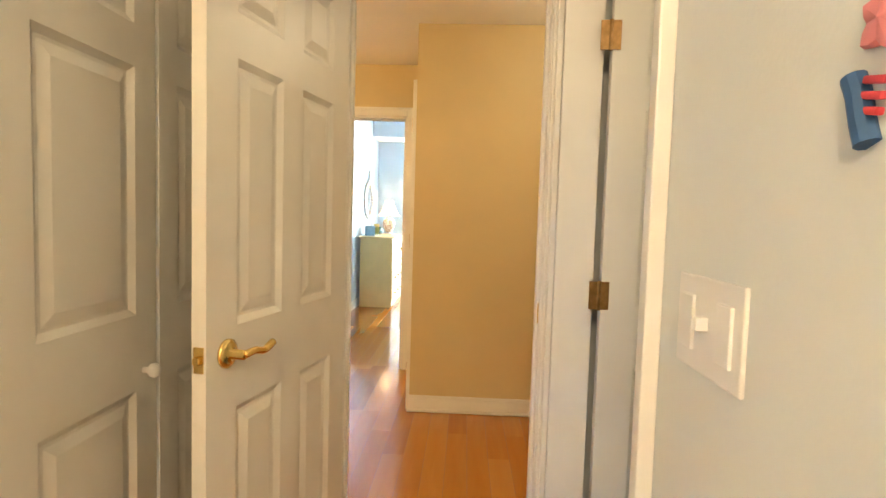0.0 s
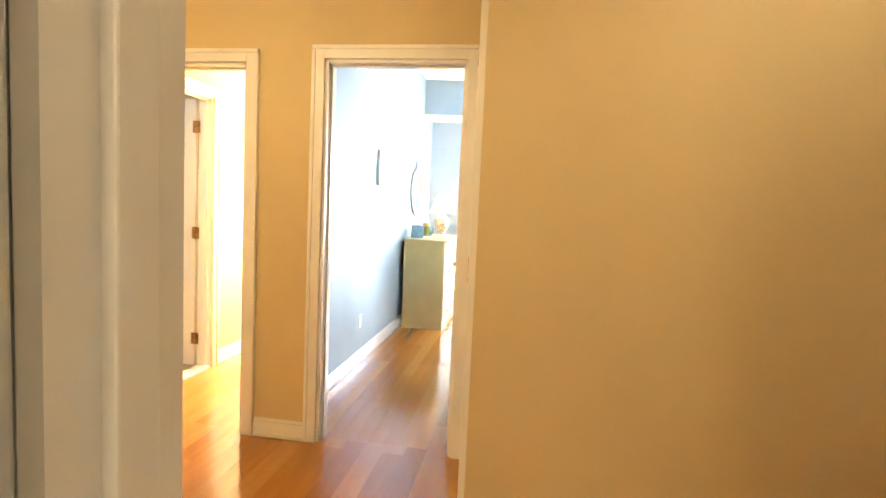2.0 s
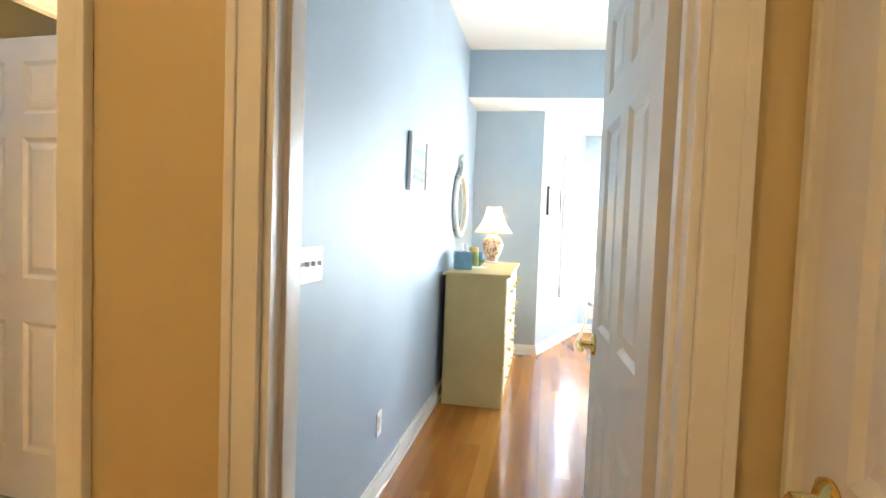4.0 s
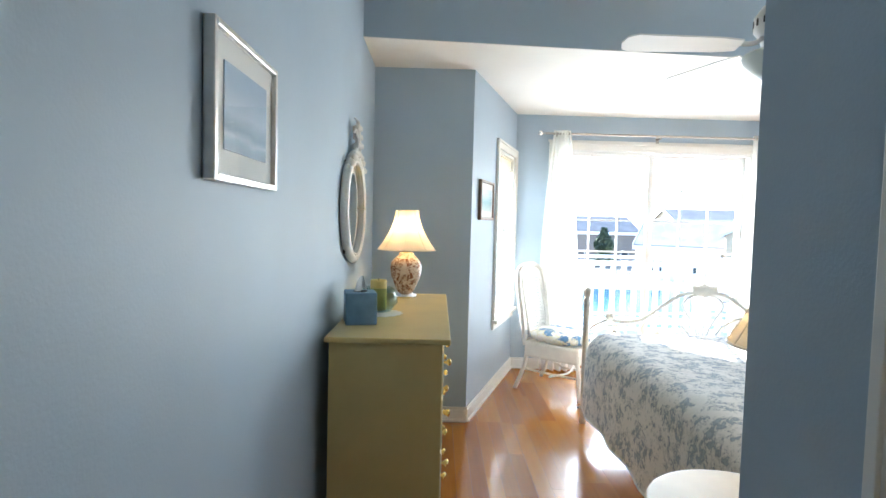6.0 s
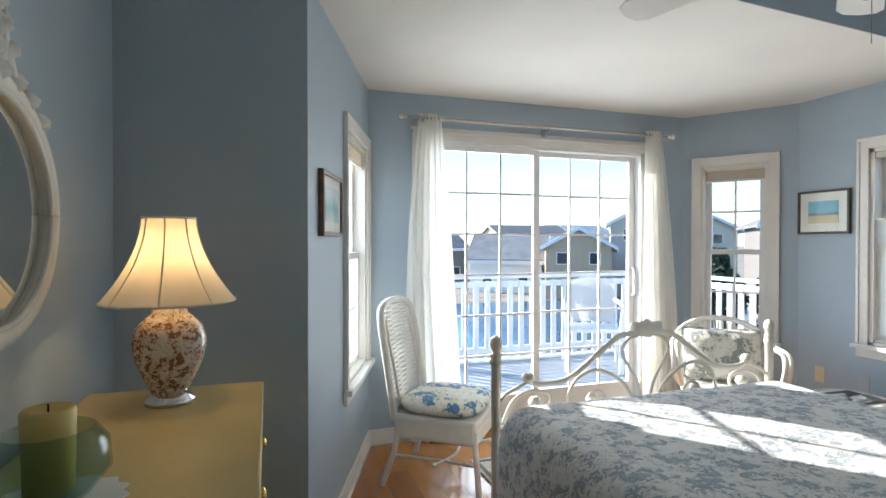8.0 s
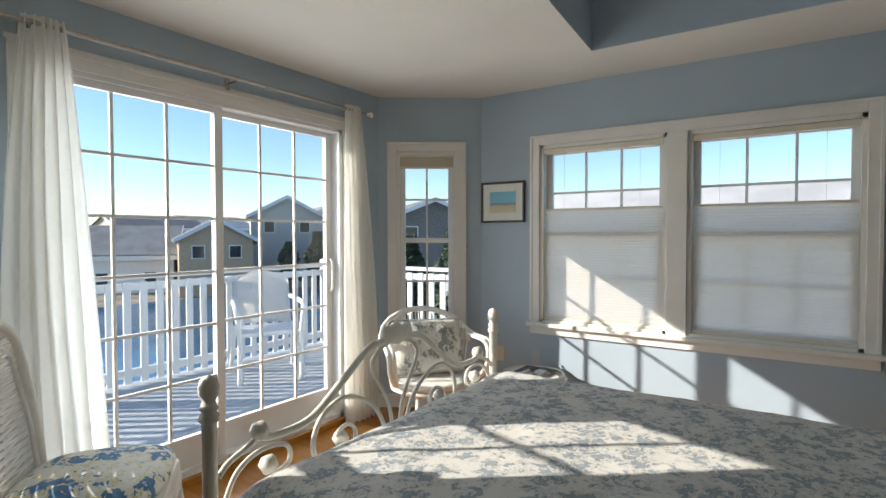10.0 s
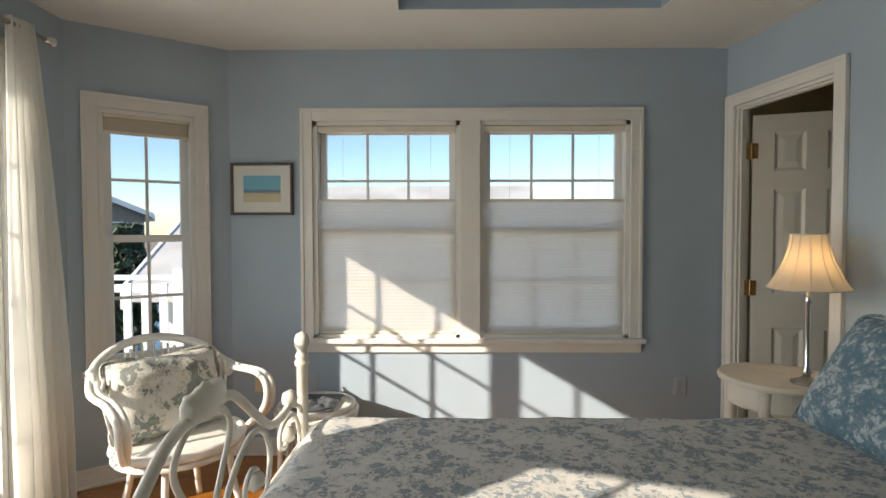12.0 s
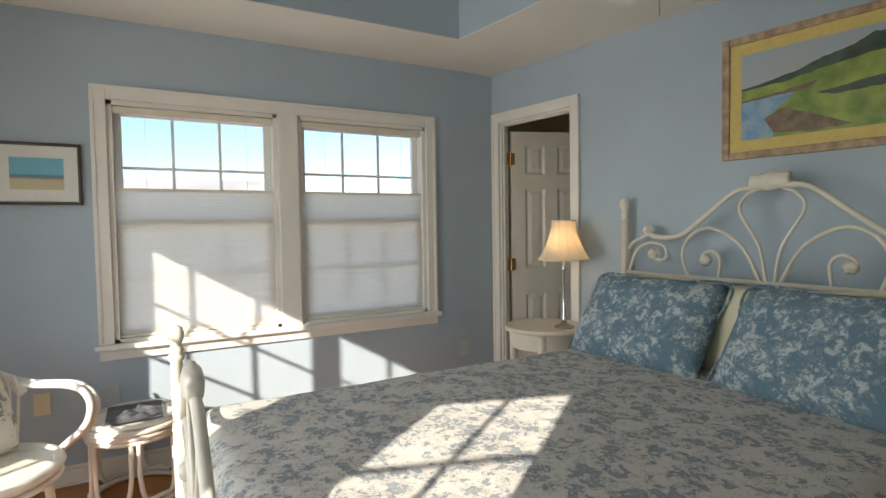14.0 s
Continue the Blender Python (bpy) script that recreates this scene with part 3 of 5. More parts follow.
# curtain rod and curtains
rod = thing("curtain_rod", pose(0, 0, 0), "pewter curtain rod with ball finials on brackets", "curtain rod")
RY, RZ = 5.88, 2.235
part("rod", tube([(1.42, RY, RZ), (3.58, RY, RZ)], 0.011, 10, curve=False), PEWTER, rod)
for x in (1.42, 3.58):
    s = -1 if x < 2 else 1
    part("finial", lathe([(0.011, 0), (0.016, 0.008), (0.009, 0.018), (0.022, 0.034), (0.024, 0.045), (0.015, 0.06), (0.0, 0.064)], 14), CHROME, rod, m=pose(x, RY, RZ, 0, 90 * s, 0))
for x in (1.53, 2.5, 3.48):
    b = tube([(x, 5.968, RZ - 0.02), (x, RY, RZ - 0.02), (x, RY - 0.005, RZ)], 0.007, 8, curve=False)
    box(x - 0.014, x + 0.014, 5.957, 5.969, RZ - 0.055, RZ + 0.015, 0.003, bm=b)
    part("bracket", b, PEWTER, rod)


def curtain(xa, xb, xa2, xb2, bow):
    """Sheer panel gathered on the rod, falling in folds and spreading to the floor."""
    def f(u, v):
        ease = v ** 0.8
        x = (xa + (xb - xa) * u) * (1 - ease) + (xa2 + (xb2 - xa2) * u) * ease
        fold = math.sin(u * 2 * math.pi * 6 + 0.6 * math.sin(4 * v)) * (0.018 + 0.016 * v)
        return (x + 0.006 * math.sin(u * 31 + v * 5) + bow * math.sin(math.pi * v) * (1 - u if bow < 0 else u), RY - 0.005 + fold, RZ + 0.03 - (RZ + 0.018) * v)
    t = thing("curtain", pose(0, 0, 0), "sheer white curtain gathered on a rod beside the patio door", "curtain", "patio door curtains")
    part("panel", sheet(f, 84, 30), SHEER, t, smooth=True)


curtain(1.50, 1.66, 1.44, 1.83, -0.05)
curtain(3.36, 3.50, 3.36, 3.68, 0.03)


# ---------- doors ----------
def doorway(name, p0, p1, s0, s1, z1, th, label, both=True, far=0.0):
    m, _ = along(p0, p1)
    d = thing(name, m, label, "door frame", kind="structure")
    casing(d, s0, s1, z1, -0.0005)
    if both:
        casing(d, s0, s1, z1, th + 0.0005, side=1)
    jambs(d, s0, s1, z1, 0.0, th)
    return d


doorway("door_2", E, F, 0.08, 0.73, 2.06, 0.07, "white cased doorway beside the bed")
ME, _ = along(E, F)
hm = ME @ pose(0.102, 0.085, 0, 0, 0, 62)
door_leaf("bathroom_door", hm, 0.62, "white six-panel door standing ajar into the next room", hs=-1)
doorway("door_3", (1.0, DOOR_Y), (0.0, DOOR_Y), 0.039, 0.775, 2.02, 0.12, "white cased bedroom doorway")
door_leaf("bedroom_door", pose(0.944, 0.225, 0, 0, 0, 93), 0.725, "white six-panel bedroom door swung open against the entry", hs=-1)
# closed closet door in the entry
MF, _ = along(F, (1.0, DOOR_Y))
cl = thing("door_4", MF, "white cased closet door in the entry wall", "door", kind="structure")
casing(cl, 0.36, 1.06, 2.03, -0.0005)
part("leaf", six_panel_leaf(0.7, 2.02), DOORPAINT, cl, m=pose(0.36, -0.012, 0.005))

# ---------- hall ----------
HX = 1.12
wall("hall_wall_doors", (-1.05, HALL_Y), (HX, HALL_Y), BEIGE, 0.058, [(1.275, 2.011, 0, 2.02), (0.13, 0.85, 0, 2.0)], ext=(0.06, 0.06))
wall("hall_wall_left", (-1.05, -2.3), (-1.05, HALL_Y), BEIGE, 0.06)
wall("hall_wall_linen", (HX, HALL_Y), (HX, -0.768), BEIGE, 0.06, ext=(-0.0, 0))
wall("hall_wall_facing", (HX, -0.83), (3.4, -0.83), BEIGE, 0.06, ext=(0, -0.0))
wall("hall_wall_far", (3.4, -0.83), (3.4, -2.25), BEIGE, 0.06, ext=(0.1, 0.1))
wall("hall_wall_rear", (3.4, -2.25), (-1.05, -2.25), BEIGE, 0.054, [(1.68, 2.38, 0, 2.02)], ext=(0, 0.06))
baseboard((-1.05, HALL_Y), (HX, HALL_Y), [(1.205, 2.08), (0.06, 0.92)])
baseboard((-1.05, -2.25), (-1.05, HALL_Y))
baseboard((HX - 0.014, -0.83), (3.4, -0.83))
tagged(part("ceiling_hall", box(-1.15, 3.5, -2.3, 0.14, H, H + 0.05), CEIL), "cream hall ceiling", "ceiling", kind="structure")
MH, _ = along((-1.05, HALL_Y), (HX, HALL_Y))
d = thing("door_5", MH, "white cased hall doorway into a side passage", "door frame", kind="structure")
casing(d, 0.13, 0.85, 2.0, -0.0005)
jambs(d, 0.13, 0.85, 2.0, 0.0, 0.12)
part("strike_plate", box(0.1455, 0.1485, 0.03, 0.055, 0.91, 0.97), BRASS, d)
# linen closet door in the short corridor wall
ML, _ = along((HX, HALL_Y), (HX, -0.83))
d = thing("door_6", ML, "white cased linen closet door with brass hardware", "door", kind="structure")
casing(d, 0.075, 0.825, 2.02, -0.0005)
part("leaf", six_panel_leaf(0.75, 2.01), DOORPAINT, d, m=pose(0.075, -0.008, 0.005))
lever(d, 0.15, 0.95, -0.026, -1, 1)
for z in (0.25, 1.08, 1.82):
    hinge(d, 0.823, -0.028, z, BRASS)

# side passage and tiled room beyond the hall doorway
wall("passage_wall_left", (-1.03, 0.138), (-1.03, 3.2), BEIGE, 0.1, [(0.202, 0.962, 0, 2.02)])
wall("passage_wall_right", (-0.09, 3.2), (-0.09, 0.138), BEIGE, 0.05)
wall("passage_wall_end", (-1.03, 3.2), (-0.09, 3.2), BEIGE, 0.08, [(0.1, 0.84, 0.7, 2.1)], ext=(0.1, 0.03))
wall("tile_room_wall", (-3.0, 1.6), (-1.13, 1.6), BEIGE, 0.06)
wall("tile_room_wall", (-3.0, -0.1), (-3.0, 1.6), BEIGE, 0.06)
wall("tile_room_wall", (-1.13, 0.0), (-3.0, 0.0), BEIGE, 0.06)
baseboard((-1.03, 0.138), (-1.03, 3.2), [(0.13, 1.04)])
tagged(part("ceiling_passage", box(-3.1, -0.05, 0.138, 3.3, H, H + 0.05), CEIL), "cream passage ceiling", "ceiling", kind="structure")
tagged(part("tile_floor", box(-3.1, -1.085, -0.1, 1.65, -0.05, 0.004), TILE), "beige tile floor", "floor", kind="structure")
doorway("door_7", (-1.03, 0.138), (-1.03, 3.2), 0.202, 0.962, 2.02, 0.1, "white cased doorway to a tiled room")
door_leaf("tiled_room_door", pose(-1.14, 1.085, 0, 0, 0, 176), 0.74, "white six-panel door open over beige tiles", handle=False, hs=1)
part("threshold", box(-1.13, -1.02, 0.36, 1.08, 0.0005, 0.014, 0.004), TRIM, bpy.data.objects["door_7"], m=bpy.data.objects["door_7"].matrix_world.inverted())
cab = thing("side_cabinet", pose(-0.52, 2.5, 0), "pale yellow low cabinet at the end of the passage", "cabinet")
part("body", box(-0.0, 0.4, -0.3, 0.3, 0.06, 0.80, 0.006), PALEYEL, cab)
part("top", box(-0.02, 0.42, -0.32, 0.32, 0.80, 0.825, 0.005), TABLEPAINT, cab)
for x in (0.03, 0.37):
    for y in (-0.27, 0.27):
        part("leg", box(x - 0.02, x + 0.02, y - 0.02, y + 0.02, 0, 0.06), PALEYEL, cab)

# ---------- room where the walk begins ----------
KY = -2.36
wall("start_wall_door", (0.62, KY), (1.73, KY), CREAM, 0.055, [(0.40, 1.10, 0, 2.02)], ext=(0.1, 0.15))
wall("start_wall_switch", (1.73, KY), (1.73, -6.3), CREAM, 0.12, [(0.10, 0.98, 0, 2.02)])
wall("start_wall_rear", (1.73, -6.3), (0.62, -6.3), CREAM, 0.07, ext=(0.1, 0.1))
wall("start_wall_closet", (0.62, -6.3), (0.62, KY), CREAM, 0.06, [(2.3, 3.85, 0, 2.02)])
wall("start_closet_back", (0.15, -4.3), (0.15, KY), CREAM, 0.05)
tagged(part("ceiling_start", box(0.1, 3.3, -6.4, KY + 0.05, H, H + 0.05), CEIL), "white ceiling of the starting room", "ceiling", kind="structure")
MK, _ = along((0.62, KY), (1.73, KY))
d = doorway("door_8", (0.62, KY), (1.73, KY), 0.40, 1.10, 2.02, 0.11, "white cased doorway from the starting room to the hall")
part("strike_plate", box(1.081, 1.0845, 0.03, 0.055, 0.89, 0.96, 0.001), BRASS, d, "brass strike plate")
door_leaf("starting_room_door", pose(1.028, -2.385, 0, 0, 0, 259), 0.70, "white six-panel door with a brass lever, swung open", hs=-1)
MR, _ = along((1.73, KY), (1.73, -6.3))
d = thing("door_9", MR, "white cased side doorway", "door frame", kind="structure")
casing(d, 0.10, 0.98, 2.02, -0.0005, 0.05)
jambs(d, 0.10, 0.98, 2.02, 0.0, 0.12, False)
door_leaf("side_room_door", pose(1.862, -2.50, 0, 0, 0, -2), 0.84, "white six-panel door standing open behind its brass hinges", handle=False, hs=-1)
wall("side_room_wall", (1.85, -2.36), (3.3, -2.36), CREAM, 0.05)
wall("side_room_wall", (3.3, -2.36), (3.3, -4.2), CREAM, 0.05)
wall("side_room_wall", (3.3, -4.2), (1.85, -4.2), CREAM, 0.05)
# bifold closet leaves
for k, y in enumerate((-3.78, -3.29, -2.80)):
    d = thing("bifold_door", pose(0.632, y, 0, 0, 0, 90), "white panelled bifold closet leaf with a round knob", "door", "bifold closet leaves")
    part("leaf", six_panel_leaf(0.475, 1.99, 0.03, 1), DOORPAINT, d, m=pose(0, 0, 0.01))
    if k == 1:
        b = lathe([(0.008, 0), (0.008, 0.012), (0.017, 0.02), (0.019, 0.03), (0.012, 0.04), (0, 0.042)], 16)
        part("knob", b, PLASTIC, d, "round white knob", pose(0.42, -0.015, 0.84, 90), True)


def wall_plate(m, label, gangs=1, kind="rocker", mat=PLASTIC):
    """Switch or outlet cover: local y points into the wall."""
    w = 0.07 + 0.046 * (gangs - 1)
    t = thing("wall_switch" if kind != "outlet" else "wall_outlet", m, label, "switch" if kind != "outlet" else "outlet")
    part("plate", box(-w / 2, w / 2, -0.006, 0, -0.057, 0.057, 0.003), mat, t)
    for i in range(gangs):
        x = (i - (gangs - 1) / 2) * 0.046
        if kind == "rocker" or kind == "mixed" and i != 1:
            part("rocker", box(x - 0.016, x + 0.016, -0.010, -0.005, -0.033, 0.033, 0.002), mat, t)
        elif kind in ("toggle", "mixed"):
            part("toggle", box(x - 0.005, x + 0.005, -0.02, -0.005, -0.004, 0.012, 0.002), mat, t)
        else:
            for z in (-0.02, 0.02):
                part("socket", lathe([(0.016, 0), (0.016, 0.003)], 16), mat, t, m=pose(x, -0.006, z, 90))
    return t


wall_plate(MR @ pose(1.18, 0, 1.13), "white three-gang plate with two rockers and a toggle", 3, "mixed")
wall_plate(pose(-1.05, -0.03, 1.12, 0, 0, 90), "white rocker switch on the beige hall wall")
wall_plate(pose(0, 0.77, 1.14, 0, 0, 90), "white three-gang toggle switch plate", 3, "toggle")
wall_plate(pose(0, 1.55, 0.34, 0, 0, 90), "white duplex outlet low on the blue wall", 1, "outlet")
wall_plate(MD @ pose(0.17, 0, 0.44), "ivory duplex outlet below the picture", 1, "outlet", IVORY)
wall_plate(MD @ pose(0.47, 0, 0.44), "pale blue-grey duplex outlet below the window", 1, "outlet", PLATEGREY)
wall_plate(MD @ pose(2.68, 0, 0.42), "pale blue-grey duplex outlet near the corner", 1, "outlet", PLATEGREY)

# cut-out wall decoration by the switch
dec = thing("wall_cutout", MR @ pose(1.425, -0.004, 1.35) @ Matrix.Scale(0.42, 4), "painted wooden wall cut-out in blue, red and pink", "wall decoration")
BLUEP = material("blue_craft_paint", (0.03, 0.09, 0.22), 0.5, vary=0.1)
PINKP = material("pink_craft_paint", (0.75, 0.25, 0.27), 0.5, vary=0.1)
REDP = material("red_craft_paint", (0.55, 0.05, 0.07), 0.5, vary=0.1)
b = tube([(-0.09, 0, 0.02), (-0.075, 0, -0.01), (-0.06, 0, -0.06), (-0.045, 0, -0.10)], 0.022, 10)
part("blue_shape", b, BLUEP, dec)
for z in (-0.01, -0.035, -0.06):
    part("red_stripe", box(-0.055, -0.005, -0.012, 0.002, z, z + 0.014, 0.004, m=pose(0, 0, 0, 0, 12, 0)), REDP, dec)
b = lathe([(0, -0.02), (0.045, -0.012), (0.05, 0), (0.045, 0.012), (0, 0.02)], 20, flute=0.25, flutes=5)
part("pink_flower", b, PINKP, dec, m=pose(-0.02, 0, 0.10, 90))

# room behind the bedside doorway
wall("bath_wall", (4.6, 2.5), (4.6, 0.4), BEIGE, 0.06)
wall("bath_wall", (4.6, 0.4), (1.9, 0.4), BEIGE, 0.06)
wall("bath_wall", (1.9, 0.4), (1.9, 1.88), BEIGE, 0.06)
tagged(part("ceiling_bath", prism([(4.7, 0.3), (4.7, 2.5), (4.36, 2.47), (1.8, 2.03), (1.8, 0.3)], H - 0.005, H - 0.002), CEIL), "white bathroom ceiling", "ceiling", kind="structure")
tagged(part("bath_floor", prism([(4.7, 0.3), (4.7, 2.42), (4.3, 2.31), (1.8, 1.88), (1.8, 0.3)], -0.05, 0.001), TILE), "beige bathroom tile floor", "floor", kind="structure")


# ---------- dresser and what stands on it ----------
dr = thing("dresser", pose(0, 0, 0), "yellow painted chest of drawers with brass knobs", "dresser")
DX, DY0, DY1, DZ = 0.49, 2.885, 4.12, 0.925
part("side_panel", box(0.05, DX - 0.01, DY0, DY0 + 0.02, 0.0, DZ, 0.003), YELLOW, dr)
part("side_panel", box(0.05, DX - 0.01, DY1 - 0.02, DY1, 0.0, DZ, 0.003), YELLOW, dr)
part("body", box(0.06, DX - 0.03, DY0 + 0.021, DY1 - 0.021, 0.06, DZ - 0.001), PALEYEL, dr)
part("plinth", box(0.08, DX - 0.025, DY0 + 0.021, DY1 - 0.021, 0.0, 0.06), PALEYEL, dr)
part("top", box(0.035, DX + 0.02, DY0 - 0.02, DY1 + 0.02, DZ, DZ + 0.022, 0.006), YELLOW, dr)
for j in range(4):
    for i in range(2):
        ya = DY0 + 0.035 + i * (DY1 - DY0 - 0.06) / 2
        yb = ya + (DY1 - DY0 - 0.06) / 2 - 0.012
        za = 0.085 + j * 0.21
        f = part("drawer", box(DX - 0.029, DX - 0.004, ya, yb, za, za + 0.195, 0.005), PALEYEL, dr, "pale yellow drawer front")
        for q in (0.22, 0.78):
            b = lathe([(0.006, 0), (0.006, 0.012), (0.015, 0.02), (0.016, 0.027), (0.008, 0.032), (0, 0.033)], 12)
            part("knob", b, BRASS, f, "brass knob", pose(DX - 0.004, ya + (yb - ya) * q, za + 0.1, 0, 90), True)


def shade(parent, z0, z1, r0, r1, ribs, pleats=0):
    """Bell shade, open above and below, with piping."""
    prof = []
    n = 10
    for i in range(n + 1):
        t = i / n
        prof.append((r0 + (r1 - r0) * (1 - (1 - t) ** 1.8), z0 + (z1 - z0) * t))
    b = bmesh.new()
    seg = 48
    rings = []
    for r, z in prof:
        rings.append([b.verts.new((r * (1 + 0.015 * math.cos(a * pleats)) * math.cos(a), r * (1 + 0.015 * math.cos(a * pleats)) * math.sin(a), z)) for a in (2 * math.pi * k / seg for k in range(seg))])
    for p, q in zip(rings, rings[1:]):
        for i in range(seg):
            b.faces.new((p[i], p[(i + 1) % seg], q[(i + 1) % seg], q[i]))
    s = part("shade", b, LAMPSHADE, parent, "cream bell shade", smooth=True)
    for k in range(ribs):
        a = 2 * math.pi * k / ribs
        part("rib", tube([((r + 0.002) * math.cos(a), (r + 0.002) * math.sin(a), z) for r, z in prof], 0.0022, 6, curve=False), TABLEPAINT, s)
    for r, z in (prof[0], prof[-1]):
        part("piping", tube([(r * math.cos(2 * math.pi * k / 32), r * math.sin(2 * math.pi * k / 32), z) for k in range(33)], 0.004, 6, curve=False), TABLEPAINT, s)


jar = thing("table_lamp", pose(0.27, 3.98, DZ + 0.022), "lit ginger-jar lamp with a cream bell shade on the dresser", "lamp")
part("base", lathe([(0.062, 0), (0.064, 0.012), (0.05, 0.022), (0.045, 0.03)], 28), CHROME, jar, smooth=True)
part("jar", lathe([(0.045, 0.03), (0.06, 0.06), (0.085, 0.12), (0.093, 0.165), (0.085, 0.205), (0.055, 0.235), (0.043, 0.245), (0.043, 0.258)], 32), GINGER, jar, "glazed jar with brown and cream painted pattern", smooth=True)
part("neck", lathe([(0.03, 0.258), (0.03, 0.268), (0.012, 0.275), (0.012, 0.37)], 20), BRASS, jar, smooth=True)
shade(jar, 0.275, 0.50, 0.165, 0.065, 8)

tb = thing("tissue_box", pose(0.125, 3.165, DZ + 0.022, 0, 0, 14), "blue square tissue box cover with a white tissue", "tissue box")
part("cover", box(-0.065, 0.065, -0.065, 0.065, 0, 0.135, 0.006), TISSUE, tb)
# flat black disc: the opening's shade is put into its colour
part("slot", lathe([(0.03, 0), (0.03, 0.002)], 16), DARK, tb, m=pose(0, 0, 0.135))
part("tissue", sheet(lambda u, v: (0.028 * math.cos(5 * u) * (1 - 0.4 * v), 0.02 * math.sin(6 * u + v), 0.136 + v * 0.055 + 0.012 * math.sin(7 * u)), 10, 5), PAPER, tb, smooth=True)
dl = thing("doily", pose(0.185, 3.41, DZ + 0.0222), "round white lace doily under the candle bowl", "doily")
part("lace", lathe([(0.105, 0), (0.105, 0.0015), (0.06, 0.003), (0, 0.003)], 60, flute=0.06, flutes=15), PAPER, dl)
bw = thing("candle_bowl", pose(0.175, 3.42, DZ + 0.0225), "glass bowl holding a thick yellow pillar candle", "candle")
part("bowl", lathe([(0.03, 0.004), (0.06, 0.010), (0.092, 0.05), (0.088, 0.095), (0.068, 0.122), (0.064, 0.122), (0.083, 0.094), (0.087, 0.05), (0.057, 0.014), (0.0, 0.010)], 32), BOWL, bw, smooth=True)
part("candle", lathe([(0.036, 0.015), (0.040, 0.152), (0.036, 0.158), (0.02, 0.152), (0, 0.151)], 24), CANDLE, bw, smooth=True)
part("wick", lathe([(0.0015, 0.151), (0.0015, 0.164)], 6), DARK, bw)

# ---------- things on the walls ----------
mi = thing("wall_mirror", pose(0.004, 3.61, 1.445), "oval wall mirror in a carved white frame with a crest", "mirror")
RYM, RZM = 0.285, 0.255


def oval(k, a, b):
    return (0.0, a * math.cos(2 * math.pi * k / 48), b * math.sin(2 * math.pi * k / 48))


part("frame", tube([(0.018, *oval(k, RYM, RZM)[1:]) for k in range(49)], 0.022, 10, curve=False), WICKERPAINT, mi, smooth=True)
part("bead", tube([(0.03, *oval(k, RYM - 0.022, RZM - 0.022)[1:]) for k in range(49)], 0.007, 8, curve=False), WICKERPAINT, mi, smooth=True)
b = bmesh.new()
b.faces.new([b.verts.new((0.014, *oval(k, RYM - 0.01, RZM - 0.01)[1:])) for k in range(48)])
part("glass", b, MIRROR, mi)
part("back", box(0, 0.01, -0.2, 0.2, -0.22, 0.22), DARKWOOD, mi)
b = bmesh.new()
for s in (-1, 1):
    tube([(0.02, s * 0.10, RZM - 0.02), (0.03, s * 0.05, RZM + 0.03), (0.03, s * 0.025, RZM + 0.09), (0.025, s * 0.05, RZM + 0.13), (0.02, s * 0.07, RZM + 0.11)], 0.014, 8, bm=b, r_end=0.006)
    tube([(0.02, s * 0.02, RZM + 0.01), (0.035, s * 0.012, RZM + 0.08), (0.03, s * 0.02, RZM + 0.17), (0.02, s * 0.045, RZM + 0.19)], 0.013, 8, bm=b, r_end=0.005)
for k in range(7):
    q = radians(50 + 80 * k / 6)
    lathe([(0, -0.022), (0.02, -0.012), (0.024, 0.004), (0.012, 0.02), (0, 0.024)], 10, bm=b, m=pose(0.026, (RYM + 0.012) * math.cos(q), (RZM + 0.012) * math.sin(q)), flute=0.25, flutes=5)
for y, z in ((-0.03, 0.05), (0.03, 0.06), (0.0, 0.10), (-0.02, 0.14)):
    lathe([(0, -0.024), (0.022, -0.01), (0.02, 0.01), (0, 0.026)], 10, bm=b, m=pose(0.03, y, RZM + z), flute=0.3, flutes=5)
part("crest", b, WICKERPAINT, mi, "carved leaf crest", smooth=True)


def scenery(name, bands, wobble=0.05, scale=3.0, axis=2):
    """Painted picture: irregular horizontal fields of colour."""
    m = material(name, (0.5, 0.5, 0.5), 0.5)
    t = m.node_tree
    b = t.nodes["Principled BSDF"]
    co, sep, n, n2 = (t.nodes.new("ShaderNode" + k) for k in ("TexCoord", "SeparateXYZ", "TexNoise", "TexNoise"))
    n.inputs["Scale"].default_value, n.inputs["Detail"].default_value = scale, 6
    n2.inputs["Scale"].default_value = scale * 7
    t.links.new(co.outputs["Generated"], sep.inputs[0])
    t.links.new(co.outputs["Generated"], n.inputs["Vector"])
    t.links.new(co.outputs["Generated"], n2.inputs["Vector"])
    a, c = t.nodes.new("ShaderNodeMath"), t.nodes.new("ShaderNodeMath")
    a.operation = c.operation = "MULTIPLY_ADD"
    a.inputs[1].default_value, c.inputs[1].default_value = wobble * 2, wobble * 0.5
    t.links.new(n.outputs["Fac"], a.inputs[0])
    t.links.new(sep.outputs[axis], a.inputs[2])
    t.links.new(n2.outputs["Fac"], c.inputs[0])
    t.links.new(a.outputs[0], c.inputs[2])
    t.links.new(ramp(t, c.outputs[0], bands), b.inputs["Base Color"])
    return m


